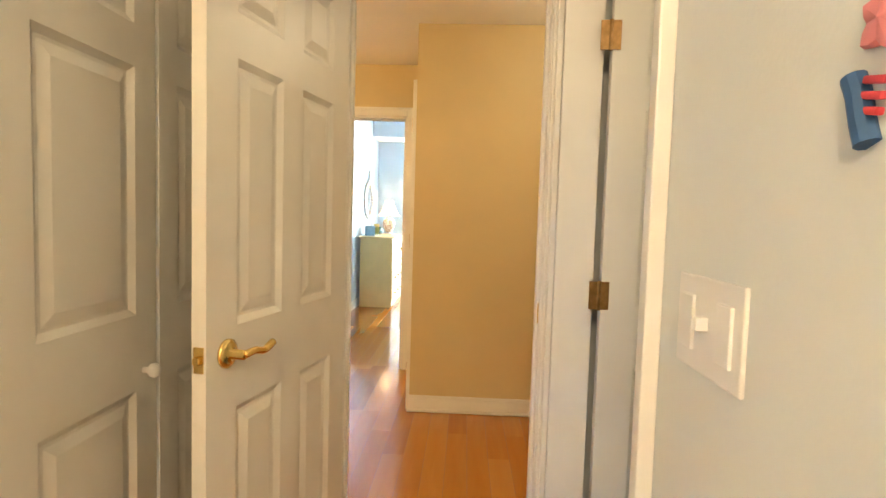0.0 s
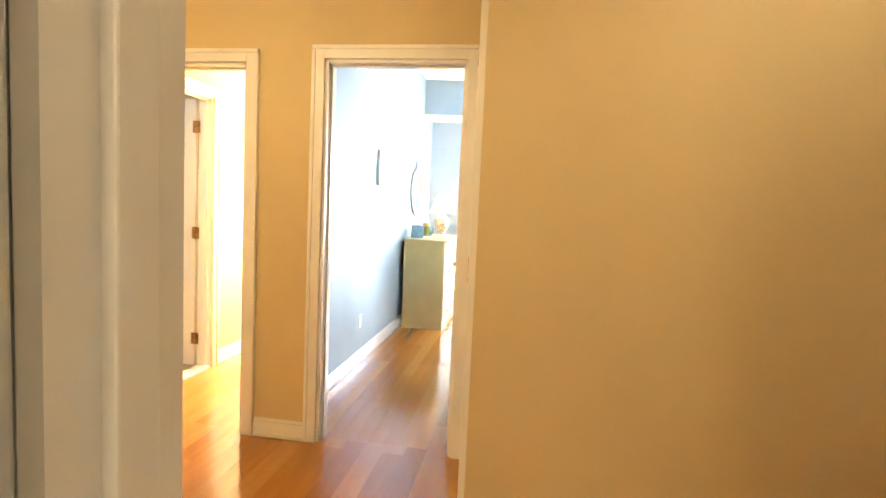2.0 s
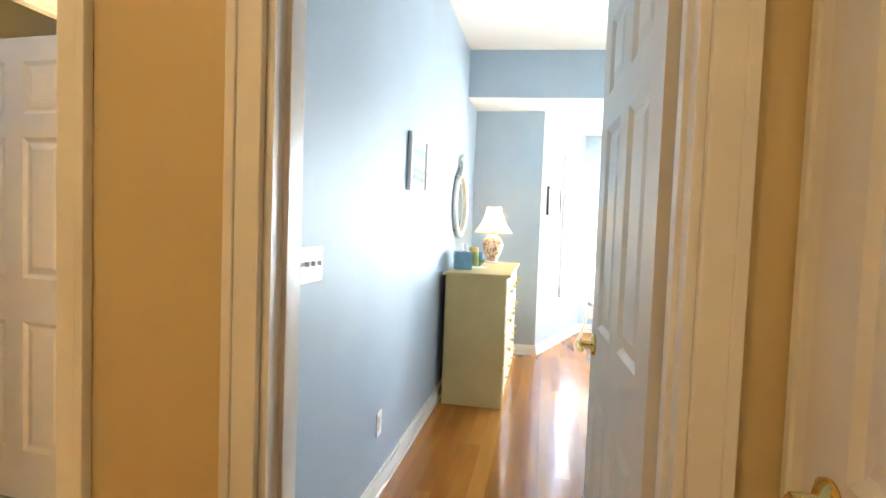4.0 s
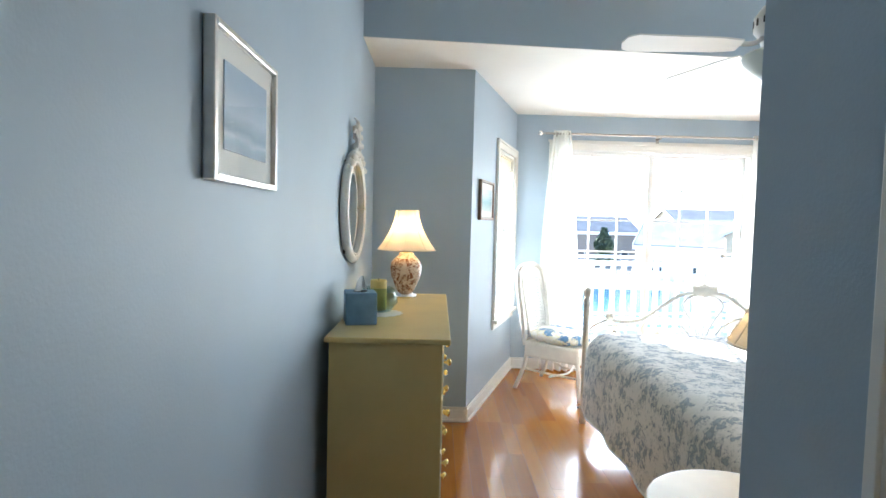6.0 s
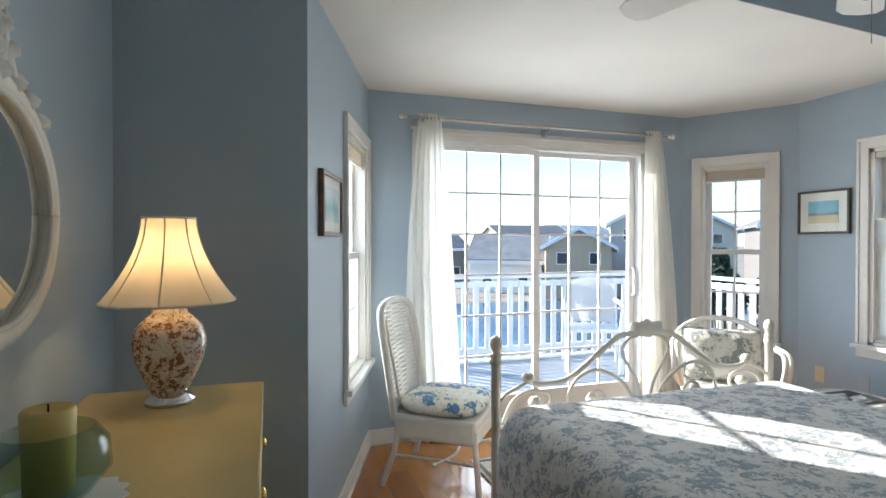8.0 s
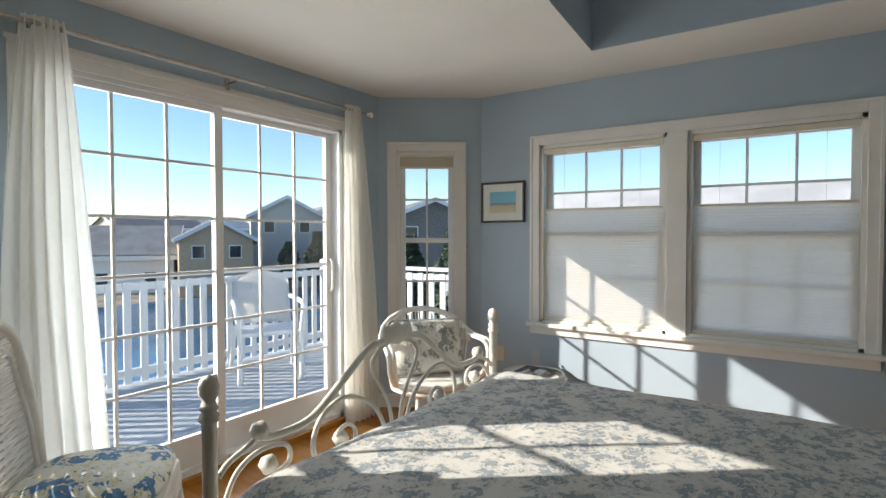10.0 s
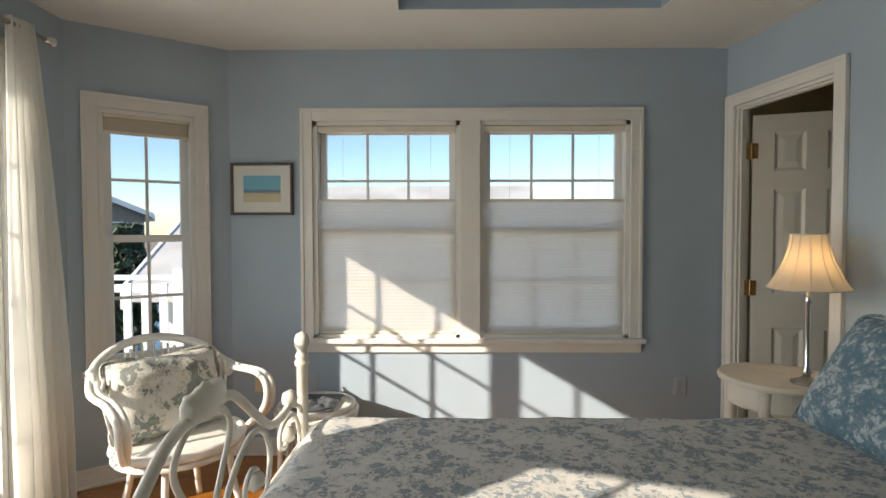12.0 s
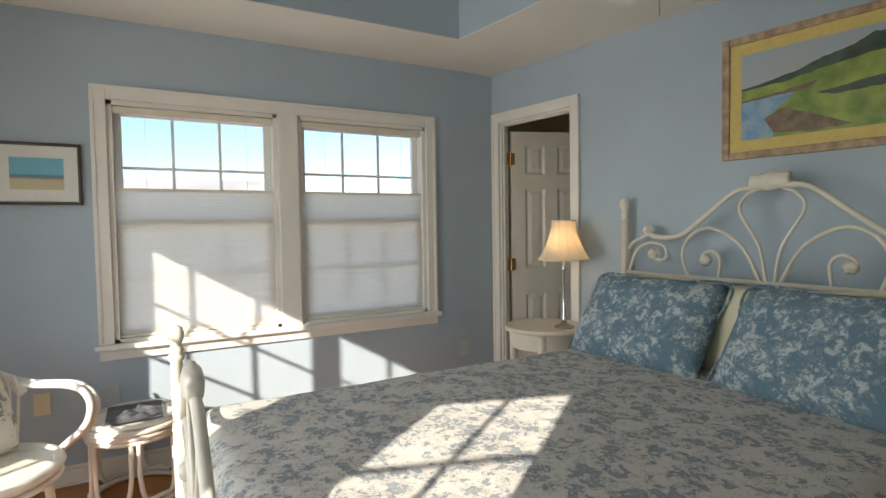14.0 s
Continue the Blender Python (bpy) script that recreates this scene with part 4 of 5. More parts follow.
def picture(m, w, h, bar, frame_mat, mat_w, art, label, liner=MAT, category="picture"):
    """Framed picture; local x along the wall, y into it, centred."""
    t = thing("framed_picture", m, label, category)
    b = bmesh.new()
    for a, c, d, e in ((-w / 2, -w / 2 + bar, -h / 2, h / 2), (w / 2 - bar, w / 2, -h / 2, h / 2), (-w / 2 + bar, w / 2 - bar, -h / 2, -h / 2 + bar), (-w / 2 + bar, w / 2 - bar, h / 2 - bar, h / 2)):
        box(a, c, -0.026, -0.001, d, e, 0.004, bm=b)
    part("frame", b, frame_mat, t)
    part("mat_board", box(-w / 2 + bar, w / 2 - bar, -0.014, -0.004, -h / 2 + bar, h / 2 - bar), liner, t)
    g = bar + mat_w
    part("print", box(-w / 2 + g, w / 2 - g, -0.017, -0.0145, -h / 2 + g, h / 2 - g), art, t)
    if liner is MAT:
        p = part("glass", quad_xz(-w / 2 + bar, w / 2 - bar, -0.02, -h / 2 + bar, h / 2 - bar), GLASS, t)
        p.visible_shadow = False
    return t


SEA = scenery("misty_seascape_print", [(0.1, (0.10, 0.16, 0.22)), (0.28, (0.20, 0.30, 0.38)), (0.34, (0.42, 0.50, 0.56)), (0.42, (0.16, 0.26, 0.36)), (0.6, (0.40, 0.50, 0.60)), (0.95, (0.24, 0.36, 0.50))], 0.12, 2.5)
BEACH = scenery("beach_print", [(0.05, (0.62, 0.56, 0.36)), (0.36, (0.60, 0.52, 0.34)), (0.42, (0.30, 0.26, 0.24)), (0.48, (0.08, 0.24, 0.42)), (0.56, (0.18, 0.48, 0.58)), (0.95, (0.16, 0.46, 0.60))], 0.04, 5)
GREEN = scenery("green_coast_painting", [(0.06, (0.20, 0.14, 0.09)), (0.16, (0.10, 0.24, 0.40)), (0.34, (0.14, 0.30, 0.46)), (0.38, (0.07, 0.05, 0.03)), (0.46, (0.26, 0.33, 0.09)), (0.58, (0.12, 0.22, 0.06)), (0.66, (0.30, 0.36, 0.10)), (0.74, (0.04, 0.07, 0.04)), (0.80, (0.42, 0.44, 0.48)), (1.0, (0.16, 0.30, 0.44))], 0.16, 2.2)
SMALLART = scenery("small_aqua_print", [(0.1, (0.45, 0.55, 0.50)), (0.5, (0.15, 0.38, 0.42)), (0.9, (0.50, 0.62, 0.64))], 0.08, 4)
picture(pose(0, 2.11, 1.61, 0, 0, 90), 0.39, 0.31, 0.016, SILVER, 0.05, SEA, "silver-framed grey-blue seascape print on the blue wall")
picture(MA @ pose(0.36, 0, 1.555), 0.40, 0.29, 0.02, BROWNFRAME, 0.045, SMALLART, "small brown-framed aqua print beside the window")
picture(MD @ pose(0.195, 0, 1.60), 0.37, 0.31, 0.016, DARKWOOD, 0.06, BEACH, "black-framed beach print with a white mat")
land = picture(ME @ pose(2.205, 0, 1.907), 1.07, 0.59, 0.035, DRIFT, 0.055, GREEN, "large landscape painting in a weathered wood frame above the bed", YMAT, "painting")



def painted_field(owner, name, w, h, bar, outline, mat, level):
    """One flat field of paint in a picture; the outline runs in shares of the painted width and height."""
    b = bmesh.new()
    pts = [Vector(((u - 0.5) * (w - 2 * bar), -0.0172 - 0.0004 * level, (v - 0.5) * (h - 2 * bar))) for u, v in outline]
    path = []
    for p, q in zip(pts, pts[1:] + pts[:1]):
        n = 6
        for k in range(n):
            c = p.lerp(q, k / n)
            inside = abs(c.x) < (w / 2 - bar) * 0.98 and abs(c.z) < (h / 2 - bar) * 0.98
            path.append(c + Vector((0, 0, 0.006 * noise.noise(c * 40))) * inside)
    b.faces.new([b.verts.new(p) for p in path])
    part(name, b, mat, owner)


def paint(name, base, other, scale=14):
    return material(name, base, 0.45, vary=0.15, scale=scale, second=other, bump=0.3, bscale=120)


SKYP = paint("painted_sky", (0.30, 0.40, 0.48), (0.42, 0.42, 0.42), 5)
HILLP = paint("painted_dark_hill", (0.05, 0.10, 0.06), (0.03, 0.05, 0.04))
FIELDP = paint("painted_green_field", (0.30, 0.36, 0.08), (0.12, 0.22, 0.04), 9)
SEAP = paint("painted_blue_water", (0.10, 0.26, 0.46), (0.30, 0.44, 0.54), 20)
ROCKP = paint("painted_brown_rock", (0.10, 0.06, 0.04), (0.22, 0.16, 0.10), 25)
for k, (name, outline, mat) in enumerate((
        ("sky", ((0, 0.5), (1, 0.5), (1, 1), (0, 1)), SKYP),
        ("hill", ((0, 0.5), (1, 0.5), (1, 0.94), (0.7, 0.9), (0.58, 0.93), (0.5, 0.84), (0.38, 0.79), (0.25, 0.69), (0, 0.6)), HILLP),
        ("field", ((0, 0), (1, 0), (1, 0.8), (0.6, 0.74), (0.35, 0.66), (0.2, 0.6), (0, 0.575)), FIELDP),
        ("far_grass", ((0.35, 0.42), (0.6, 0.48), (1, 0.55), (1, 0.45), (0.6, 0.38), (0.42, 0.37)), HILLP),
        ("shore", ((0, 0.46), (0.2, 0.5), (0.36, 0.56), (0.33, 0.5), (0.22, 0.44), (0, 0.42)), ROCKP),
        ("water", ((0, 0), (0.16, 0), (0.15, 0.12), (0.12, 0.22), (0.2, 0.36), (0.26, 0.47), (0.16, 0.46), (0, 0.44)), SEAP),
        ("rock", ((0.11, 0.22), (0.2, 0.31), (0.3, 0.24), (0.42, 0.12), (0.5, 0.04), (0.3, 0.02), (0.16, 0.05)), ROCKP))):
    painted_field(land, name, 1.07, 0.59, 0.09, outline, mat, k)

sd = thing("smoke_detector", pose(0.62, 2.6, 2.84), "round white smoke detector on the raised ceiling", "smoke detector")
part("body", lathe([(0.07, 0), (0.07, -0.02), (0.05, -0.035), (0, -0.037)], 24), PLASTIC, sd, smooth=True)
# the vents' shade is drawn as one near-black ring
part("vent_ring", lathe([(0.058, -0.024), (0.06, -0.028), (0.052, -0.034)], 24), DARK, sd)

# ---------- ceiling fan ----------
fan = thing("ceiling_fan", pose(2.0, 3.35, 0), "white five-blade ceiling fan with a frosted glass bowl light", "ceiling fan")
part("canopy", lathe([(0.07, 2.839), (0.065, 2.80), (0.03, 2.76), (0.014, 2.755)], 24), PLASTIC, fan, smooth=True)
part("downrod", lathe([(0.013, 2.42), (0.013, 2.76)], 12), PLASTIC, fan)
part("motor", lathe([(0.03, 2.43), (0.10, 2.40), (0.125, 2.36), (0.125, 2.30), (0.10, 2.27), (0.085, 2.22), (0.06, 2.20)], 32), PLASTIC, fan, smooth=True)
# solid near-black blocks give the motor vents their inner shade
for k in range(18):
    a = 2 * math.pi * k / 18
    part("vent_slot", box(0.117, 0.127, -0.006, 0.006, 2.315, 2.345), DARK, fan, m=Matrix.Rotation(a, 4, "Z"))
part("light_bowl", lathe([(0.165, 2.19), (0.168, 2.18), (0.15, 2.13), (0.11, 2.085), (0.06, 2.06), (0.0, 2.055)], 36), FROST, fan, "frosted white glass bowl", smooth=True)
part("finial", lathe([(0.028, 2.058), (0.02, 2.045), (0.01, 2.03), (0.008, 2.012), (0, 2.008)], 16), PEWTER, fan, "pewter finial", smooth=True)
part("pull_chain", tube([(0.02, 0, 2.05), (0.02, 0, 1.90)], 0.0012, 6, curve=False), PEWTER, fan)
bl = None
for k in range(5):
    a = radians(107 + 72 * k)
    if bl is None:
        b = bmesh.new()
        out = [(0.2, -0.045), (0.3, -0.06), (0.68, -0.07), (0.72, -0.05), (0.735, 0), (0.72, 0.05), (0.68, 0.07), (0.3, 0.06), (0.2, 0.045)]
        b = prism(out, -0.004, 0.004)
        bl = part("blade", b, PLASTIC, fan, "white blade", Matrix.Rotation(a, 4, "Z") @ pose(0, 0, 2.225, 12))
        br = part("blade_iron", tube([(0.08, 0, 2.27), (0.14, 0, 2.235), (0.24, 0, 2.232)], 0.012, 8), PLASTIC, fan, "", Matrix.Rotation(a, 4, "Z"))
    else:
        for src, mm in ((bl, Matrix.Rotation(a, 4, "Z") @ pose(0, 0, 2.225, 12)), (br, Matrix.Rotation(a, 4, "Z"))):
            o = new(src.name.split(".")[0], src.data)
            o.parent = fan
            o.matrix_local = mm

# ---------- bed ----------
bed = thing("bed", pose(0, 0, 0), "cream painted iron bed with scrolled head and foot", "bed")
XL, XR, YH, YF = 1.50, 3.13, 2.26, 4.58
XM = (XL + XR) / 2


def post(x, y, top):
    prof = [(0.022, 0), (0.024, 0.02), (0.019, 0.05), (0.021, top - 0.135), (0.028, top - 0.128), (0.028, top - 0.115), (0.02, top - 0.105), (0.027, top - 0.095), (0.02, top - 0.082), (0.017, top - 0.075), (0.027, top - 0.055), (0.029, top - 0.035), (0.022, top - 0.012), (0, top)]
    part("post", lathe(prof, 18), IRON, bed, m=pose(x, y, 0), smooth=True)


def end_frame(y, ztop, zcrest, zmid):
    """Scrolled end: arched top rail, inner hoops, curls with rosettes and a shell crest."""
    h = zcrest - zmid
    for s in (-1, 1):
        e = abs(XR - XM) * s
        P = lambda f, z: (XM + e * f, y, z)
        part("top_rail", tube([P(0.80, zmid + 0.28 * h), P(0.72, zmid + 0.22 * h), P(0.55, zmid + 0.26 * h), P(0.38, zmid + 0.55 * h), P(0.2, zmid + 0.88 * h), P(0.06, zcrest - 0.02)], 0.0135, 8), IRON, bed, smooth=True)
        part("scroll", tube([P(0.97, zmid + 0.02 * h), P(0.93, zmid + 0.12 * h), P(0.86, zmid + 0.2 * h), P(0.80, zmid + 0.28 * h)], 0.009, 8), IRON, bed, smooth=True)
        part("scroll", tube([P(0.96, zmid - 0.35 * h), P(0.9, zmid - 0.02 * h), P(0.8, zmid + 0.12 * h), P(0.68, zmid + 0.08 * h), P(0.66, zmid - 0.1 * h), P(0.72, zmid - 0.17 * h), P(0.77, zmid - 0.08 * h)], 0.008, 8), IRON, bed, smooth=True)
        part("hoop", tube([P(0.5, zmid - 0.4 * h), P(0.54, zmid - 0.05 * h), P(0.48, zmid + 0.25 * h), P(0.34, zmid + 0.36 * h), P(0.16, zmid + 0.1 * h), P(0.05, zmid - 0.4 * h)], 0.009, 8), IRON, bed, smooth=True)
        part("scroll", tube([P(0.3, zmid - 0.4 * h), P(0.29, zmid - 0.1 * h), P(0.34, zmid + 0.02 * h), P(0.4, zmid - 0.04 * h), P(0.39, zmid - 0.16 * h)], 0.008, 8), IRON, bed, smooth=True)
        part("heart_bar", tube([P(0.02, zmid - 0.4 * h), P(0.06, zmid + 0.1 * h), P(0.17, zmid + 0.6 * h), P(0.13, zmid + 0.82 * h), P(0.05, zcrest - 0.03)], 0.008, 8), IRON, bed, smooth=True)
        for f, z in ((0.80, zmid + 0.33 * h), (0.76, zmid - 0.06 * h), (0.38, zmid - 0.12 * h)):
            b = lathe([(0, -0.028), (0.02, -0.022), (0.03, 0), (0.02, 0.022), (0, 0.028)], 16, flute=0.12, flutes=6)
            part("rosette", b, IRON, bed, "cast rosette", pose(XM + e * f, y, z, 90), True)
    b = bmesh.new()
    bmesh.ops.create_icosphere(b, subdivisions=3, radius=1.0)
    for v in b.verts:
        k = 1 + 0.14 * math.sin(9 * v.co.x + 1) + 0.1 * math.sin(13 * v.co.z)
        v.co = Vector((v.co.x * 0.10 * k, v.co.y * 0.026, v.co.z * 0.042 * k))
    part("crest", b, IRON, bed, "cast shell crest", pose(XM, y, zcrest), True)
    part("cross_bar", tube([(XL, y, zmid - 0.4 * h), (XR, y, zmid - 0.4 * h)], 0.011, 8, curve=False), IRON, bed)


for x in (XL, XR):
    post(x, YF, 0.965)
    post(x, YH, 1.455)
end_frame(YF, 0.965, 0.955, 0.66)
end_frame(YH, 1.455, 1.485, 1.16)
for x in (XL + 0.01, XR - 0.01):
    part("side_rail", box(x - 0.012, x + 0.012, YH, YF, 0.27, 0.34, 0.003), IRON, bed)
part("mattress", box(XL + 0.05, XR - 0.05, YH + 0.05, YF - 0.06, 0.28, 0.60, 0.04), PAPER, bed, "white mattress")


def quilt(u, v):
    """Half-round drape across the bed, with puckers and a soft fall at the sides."""
    hx, r, drop = (XR - XL) / 2 + 0.005, 0.12, 0.42
    flat = hx - r
    arc = r * math.pi / 2
    s = (u * 2 - 1) * (flat + arc + drop)
    a = abs(s)
    sg = 1 if s > 0 else -1
    if a < flat:
        x, dz = a, 0.0
    elif a < flat + arc:
        q = (a - flat) / r
        x, dz = flat + r * math.sin(q), -(r - r * math.cos(q))
    else:
        d = a - flat - arc
        x, dz = hx + 0.03 * d / drop + 0.012 * math.sin(v * 34) * d / drop, -r - d
    y0, y1 = YH + 0.10, YF - 0.035
    t = v * (y1 - y0 + 0.30)
    ylen = y1 - y0 - 0.1
    if t < ylen:
        y, ez = y0 + t, 0.0
    elif t < ylen + 0.157:
        q = (t - ylen) / 0.1
        y, ez = y0 + ylen + 0.1 * math.sin(q), -(0.1 - 0.1 * math.cos(q))
    else:
        y, ez = y1, -0.1 - (t - ylen - 0.157)
    z = 0.665 + dz + ez + 0.006 * noise.noise(Vector((x * sg * 4, y * 4, 0))) + 0.003 * noise.noise(Vector((x * sg * 15, y * 15, dz * 12)))
    return (XM + sg * x, y, max(z, 0.12))


sp = part("bedspread", sheet(quilt, 110, 110), SPREAD, None, smooth=True)
hem = [quilt(0, k / 60) for k in range(61)] + [quilt(k / 60, 1) for k in range(1, 61)] + [quilt(1, 1 - k / 60) for k in range(1, 61)]
part("hem", tube(hem, 0.006, 6, curve=False), SPREAD, sp, "stitched hem")
tagged(sp, "quilted white bedspread printed with grey-blue flowers", "bedspread")


def pillow(name, m, w, h, d, mat, label, flange=0.03):
    t = thing(name, m, label, "pillow" if name == "pillow" else "cushion")

    def f(s):
        def g(u, v):
            a, c = u * 2 - 1, v * 2 - 1
            k = max(0, (1 - a ** 4) * (1 - c ** 4)) ** 0.55
            pinch = 1 - 0.07 * (1 - c * c) * a * a
            return (a * w / 2 * (1 - 0.06 * (1 - a * a) * c * c), s * d / 2 * k + 0.01 * noise.noise(Vector((a * 3, c * 3, s))) * k, c * h / 2 * pinch)
        return g
    b = sheet(f(1), 28, 20)
    sheet(f(-1), 28, 20, bm=b)
    bmesh.ops.remove_doubles(b, verts=b.verts, dist=1e-4)
    bmesh.ops.recalc_face_normals(b, faces=b.faces)
    part("cover", b, mat, t, smooth=True)
    rim = [(x * w / 2, 0, z * h / 2) for x, z in ((-1, -1), (0, -0.95), (1, -1), (0.95, 0), (1, 1), (0, 0.95), (-1, 1), (-0.95, 0), (-1, -1))]
    part("piping", tube(rim, 0.006, 6), mat, t)
    return t


pillow("pillow", pose(2.72, 2.60, 0.835, 34, 0, 3), 0.70, 0.47, 0.20, SHAM, "blue floral pillow leaning on the headboard")
pillow("pillow", pose(1.92, 2.60, 0.835, 34, 0, -3), 0.74, 0.47, 0.20, SHAM, "blue floral pillow leaning beside its twin")
pillow("pillow", pose(2.31, 2.44, 0.83, 14, 0, 0), 1.2, 0.40, 0.16, PALEYEL, "plain cream pillow behind the floral ones")


# ---------- bedside tables ----------
def round_table(m, top_z, r, label):
    t = thing("nightstand", m, label, "nightstand", "bedside tables")
    part("tabletop", lathe([(r - 0.02, top_z - 0.03), (r - 0.004, top_z - 0.026), (r, top_z - 0.014), (r - 0.006, top_z - 0.002), (r - 0.012, top_z)], 40), TABLEPAINT, t, smooth=False)
    part("apron", lathe([(r - 0.045, top_z - 0.13), (r - 0.04, top_z - 0.12), (r - 0.045, top_z - 0.03)], 40), TABLEPAINT, t)
    prof = [(0.013, 0), (0.018, 0.02), (0.012, 0.06), (0.02, 0.16), (0.024, 0.26), (0.014, 0.30), (0.026, 0.33), (0.014, 0.36), (0.024, 0.40), (0.026, top_z - 0.1), (0.026, top_z - 0.031)]
    for k in range(4):
        a = math.pi / 4 + k * math.pi / 2
        part("leg", lathe(prof, 14), TABLEPAINT, t, m=pose((r - 0.055) * math.cos(a), (r - 0.055) * math.sin(a), 0), smooth=True)
    return t


round_table(pose(3.53, 2.52, 0), 0.69, 0.25, "round cream painted nightstand on turned legs beside the doorway")
round_table(pose(1.27, 2.22, 0), 0.66, 0.255, "round cream painted nightstand by the entry corner")


def candlestick_lamp(m, label):
    t = thing("table_lamp", m, label, "lamp")
    part("base", lathe([(0.06, 0), (0.06, 0.008), (0.03, 0.02), (0.016, 0.03)], 24), PEWTER, t, smooth=True)
    part("stem", lathe([(0.014, 0.03), (0.02, 0.05), (0.011, 0.07), (0.011, 0.34), (0.018, 0.35), (0.01, 0.37), (0.01, 0.42)], 16), CHROME, t, "clear and chrome column", smooth=True)
    shade(t, 0.41, 0.64, 0.152, 0.068, 12, 12)


candlestick_lamp(pose(3.40, 2.48, 0.69), "lit slim column lamp with a pleated cream shade on the nightstand")
candlestick_lamp(pose(1.42, 2.33, 0.66), "lit slim column lamp with a cream shade near the entry corner")

# ---------- wicker side chair ----------
ch = thing("wicker_chair", pose(1.53, 5.34, 0, 0, 0, -128) @ Matrix.Scale(1.05, 4), "white wicker side chair with a flowered seat cushion", "chair")
# local: x across, y to the front of the seat, z up
SW, SDp = 0.23, 0.23
b = box(-SW, SW, -SDp, SDp, 0.27, 0.40, 0.02)
box(-SW + 0.005, SW - 0.005, SDp - 0.03, SDp + 0.004, 0.28, 0.35, 0.008, bm=b)
part("seat", b, WICKERPAINT, ch, "woven apron seat")
for x in (-SW + 0.02, SW - 0.02):
    part("leg", tube([(x, SDp - 0.02, 0.36), (x * 1.04, SDp, 0.2), (x * 1.1, SDp + 0.02, 0)], 0.016, 10), WICKERPAINT, ch, smooth=True)
    part("leg", tube([(x, -SDp + 0.02, 0.36), (x * 1.02, -SDp, 0.2), (x * 1.08, -SDp - 0.07, 0)], 0.016, 10), WICKERPAINT, ch, smooth=True)
    part("stretcher", tube([(x, -SDp, 0.17), (x * 0.6, 0, 0.14), (x, SDp, 0.17)], 0.009, 8), WICKERPAINT, ch, smooth=True)
part("stretcher", tube([(-SW, 0.0, 0.15), (0, 0.05, 0.14), (SW, 0.0, 0.15)], 0.009, 8), WICKERPAINT, ch)
back = [(-0.21, -SDp, 0.36), (-0.225, -SDp - 0.03, 0.6), (-0.215, -SDp - 0.08, 0.88), (-0.15, -SDp - 0.10, 0.965), (0, -SDp - 0.105, 0.985), (0.15, -SDp - 0.10, 0.965), (0.215, -SDp - 0.08, 0.88), (0.225, -SDp - 0.03, 0.6), (0.21, -SDp, 0.36)]
part("back_frame", tube(back, 0.02, 10), WICKERPAINT, ch, "rolled wicker rim", smooth=True)
inner = [(x * 0.72, y + 0.008, 0.42 + (z - 0.36) * 0.80) for x, y, z in back]
part("back_trim", tube(inner, 0.009, 8), WICKERPAINT, ch, smooth=True)
n = 46
for k in range(n):
    z = 0.38 + 0.575 * k / (n - 1)
    hw = 0.215 if z < 0.88 else 0.215 - (z - 0.88) * 0.8
    yy = -SDp - 0.10 * ((z - 0.36) / 0.6)
    part("strand", tube([(-hw, yy, z), (-hw / 2, yy + 0.004 * (-1) ** k, z), (0, yy - 0.004 * (-1) ** k, z), (hw / 2, yy + 0.004 * (-1) ** k, z), (hw, yy, z)], 0.0062, 5), WICKERPAINT, ch)
cu = thing("seat_cushion", ch.matrix_world @ pose(0, 0.0, 0.44), "white seat cushion with blue and yellow leaf print", "cushion")
b = bmesh.new()
bmesh.ops.create_icosphere(b, subdivisions=4, radius=1.0)
for v in b.verts:
    q = Vector((math.copysign(abs(v.co.x) ** 0.55, v.co.x), math.copysign(abs(v.co.y) ** 0.55, v.co.y), v.co.z))
    v.co = Vector((q.x * 0.235, q.y * 0.235, q.z * 0.055))
part("cover", b, SEATPRINT, cu, smooth=True)

# ---------- rattan armchair by the narrow window ----------
ar = thing("rattan_armchair", pose(3.52, 5.25, 0, 0, 0, 142), "white rattan barrel armchair with curved arms", "armchair")
ring = [(0.27 * math.cos(a), 0.25 * math.sin(a), 0.40) for a in (2 * math.pi * k / 24 for k in range(25))]
b = tube(ring, 0.022, 8, curve=False)
tube([(x, y, 0.36) for x, y, _ in ring], 0.014, 8, curve=False, bm=b)
part("seat_rim", b, WICKERPAINT, ar, smooth=True)
part("seat", lathe([(0.26, 0.385), (0.26, 0.40), (0, 0.405)], 28), WICKERPAINT, ar)
for off in (0.0, 0.03):
    for s in (-1, 1):
        part("arm", tube([(s * (0.27 + off * 0.3), 0.10, 0.40), (s * (0.30 + off), 0.20, 0.50), (s * (0.31 + off), 0.21, 0.60), (s * (0.315 + off), 0.12, 0.655), (s * (0.30 + off), -0.10, 0.66), (s * (0.25 + off), -0.26, 0.72)], 0.015, 8), WICKERPAINT, ar, smooth=True)
part("back_rail", tube([(-0.30, -0.10, 0.62), (-0.27, -0.24, 0.73), (-0.14, -0.32, 0.80), (0, -0.34, 0.82), (0.14, -0.32, 0.80), (0.27, -0.24, 0.73), (0.30, -0.10, 0.62)], 0.02, 8), WICKERPAINT, ar, smooth=True)
for k in range(25):
    a = radians(200 + 140 * k / 24)
    part("back_cane", tube([(0.26 * math.cos(a), 0.24 * math.sin(a), 0.40), (0.30 * math.cos(a), 0.31 * math.sin(a), 0.62), (0.29 * math.cos(a), 0.33 * math.sin(a), 0.70 + 0.1 * abs(math.sin(a)) ** 4)], 0.0065, 6), WICKERPAINT, ar)
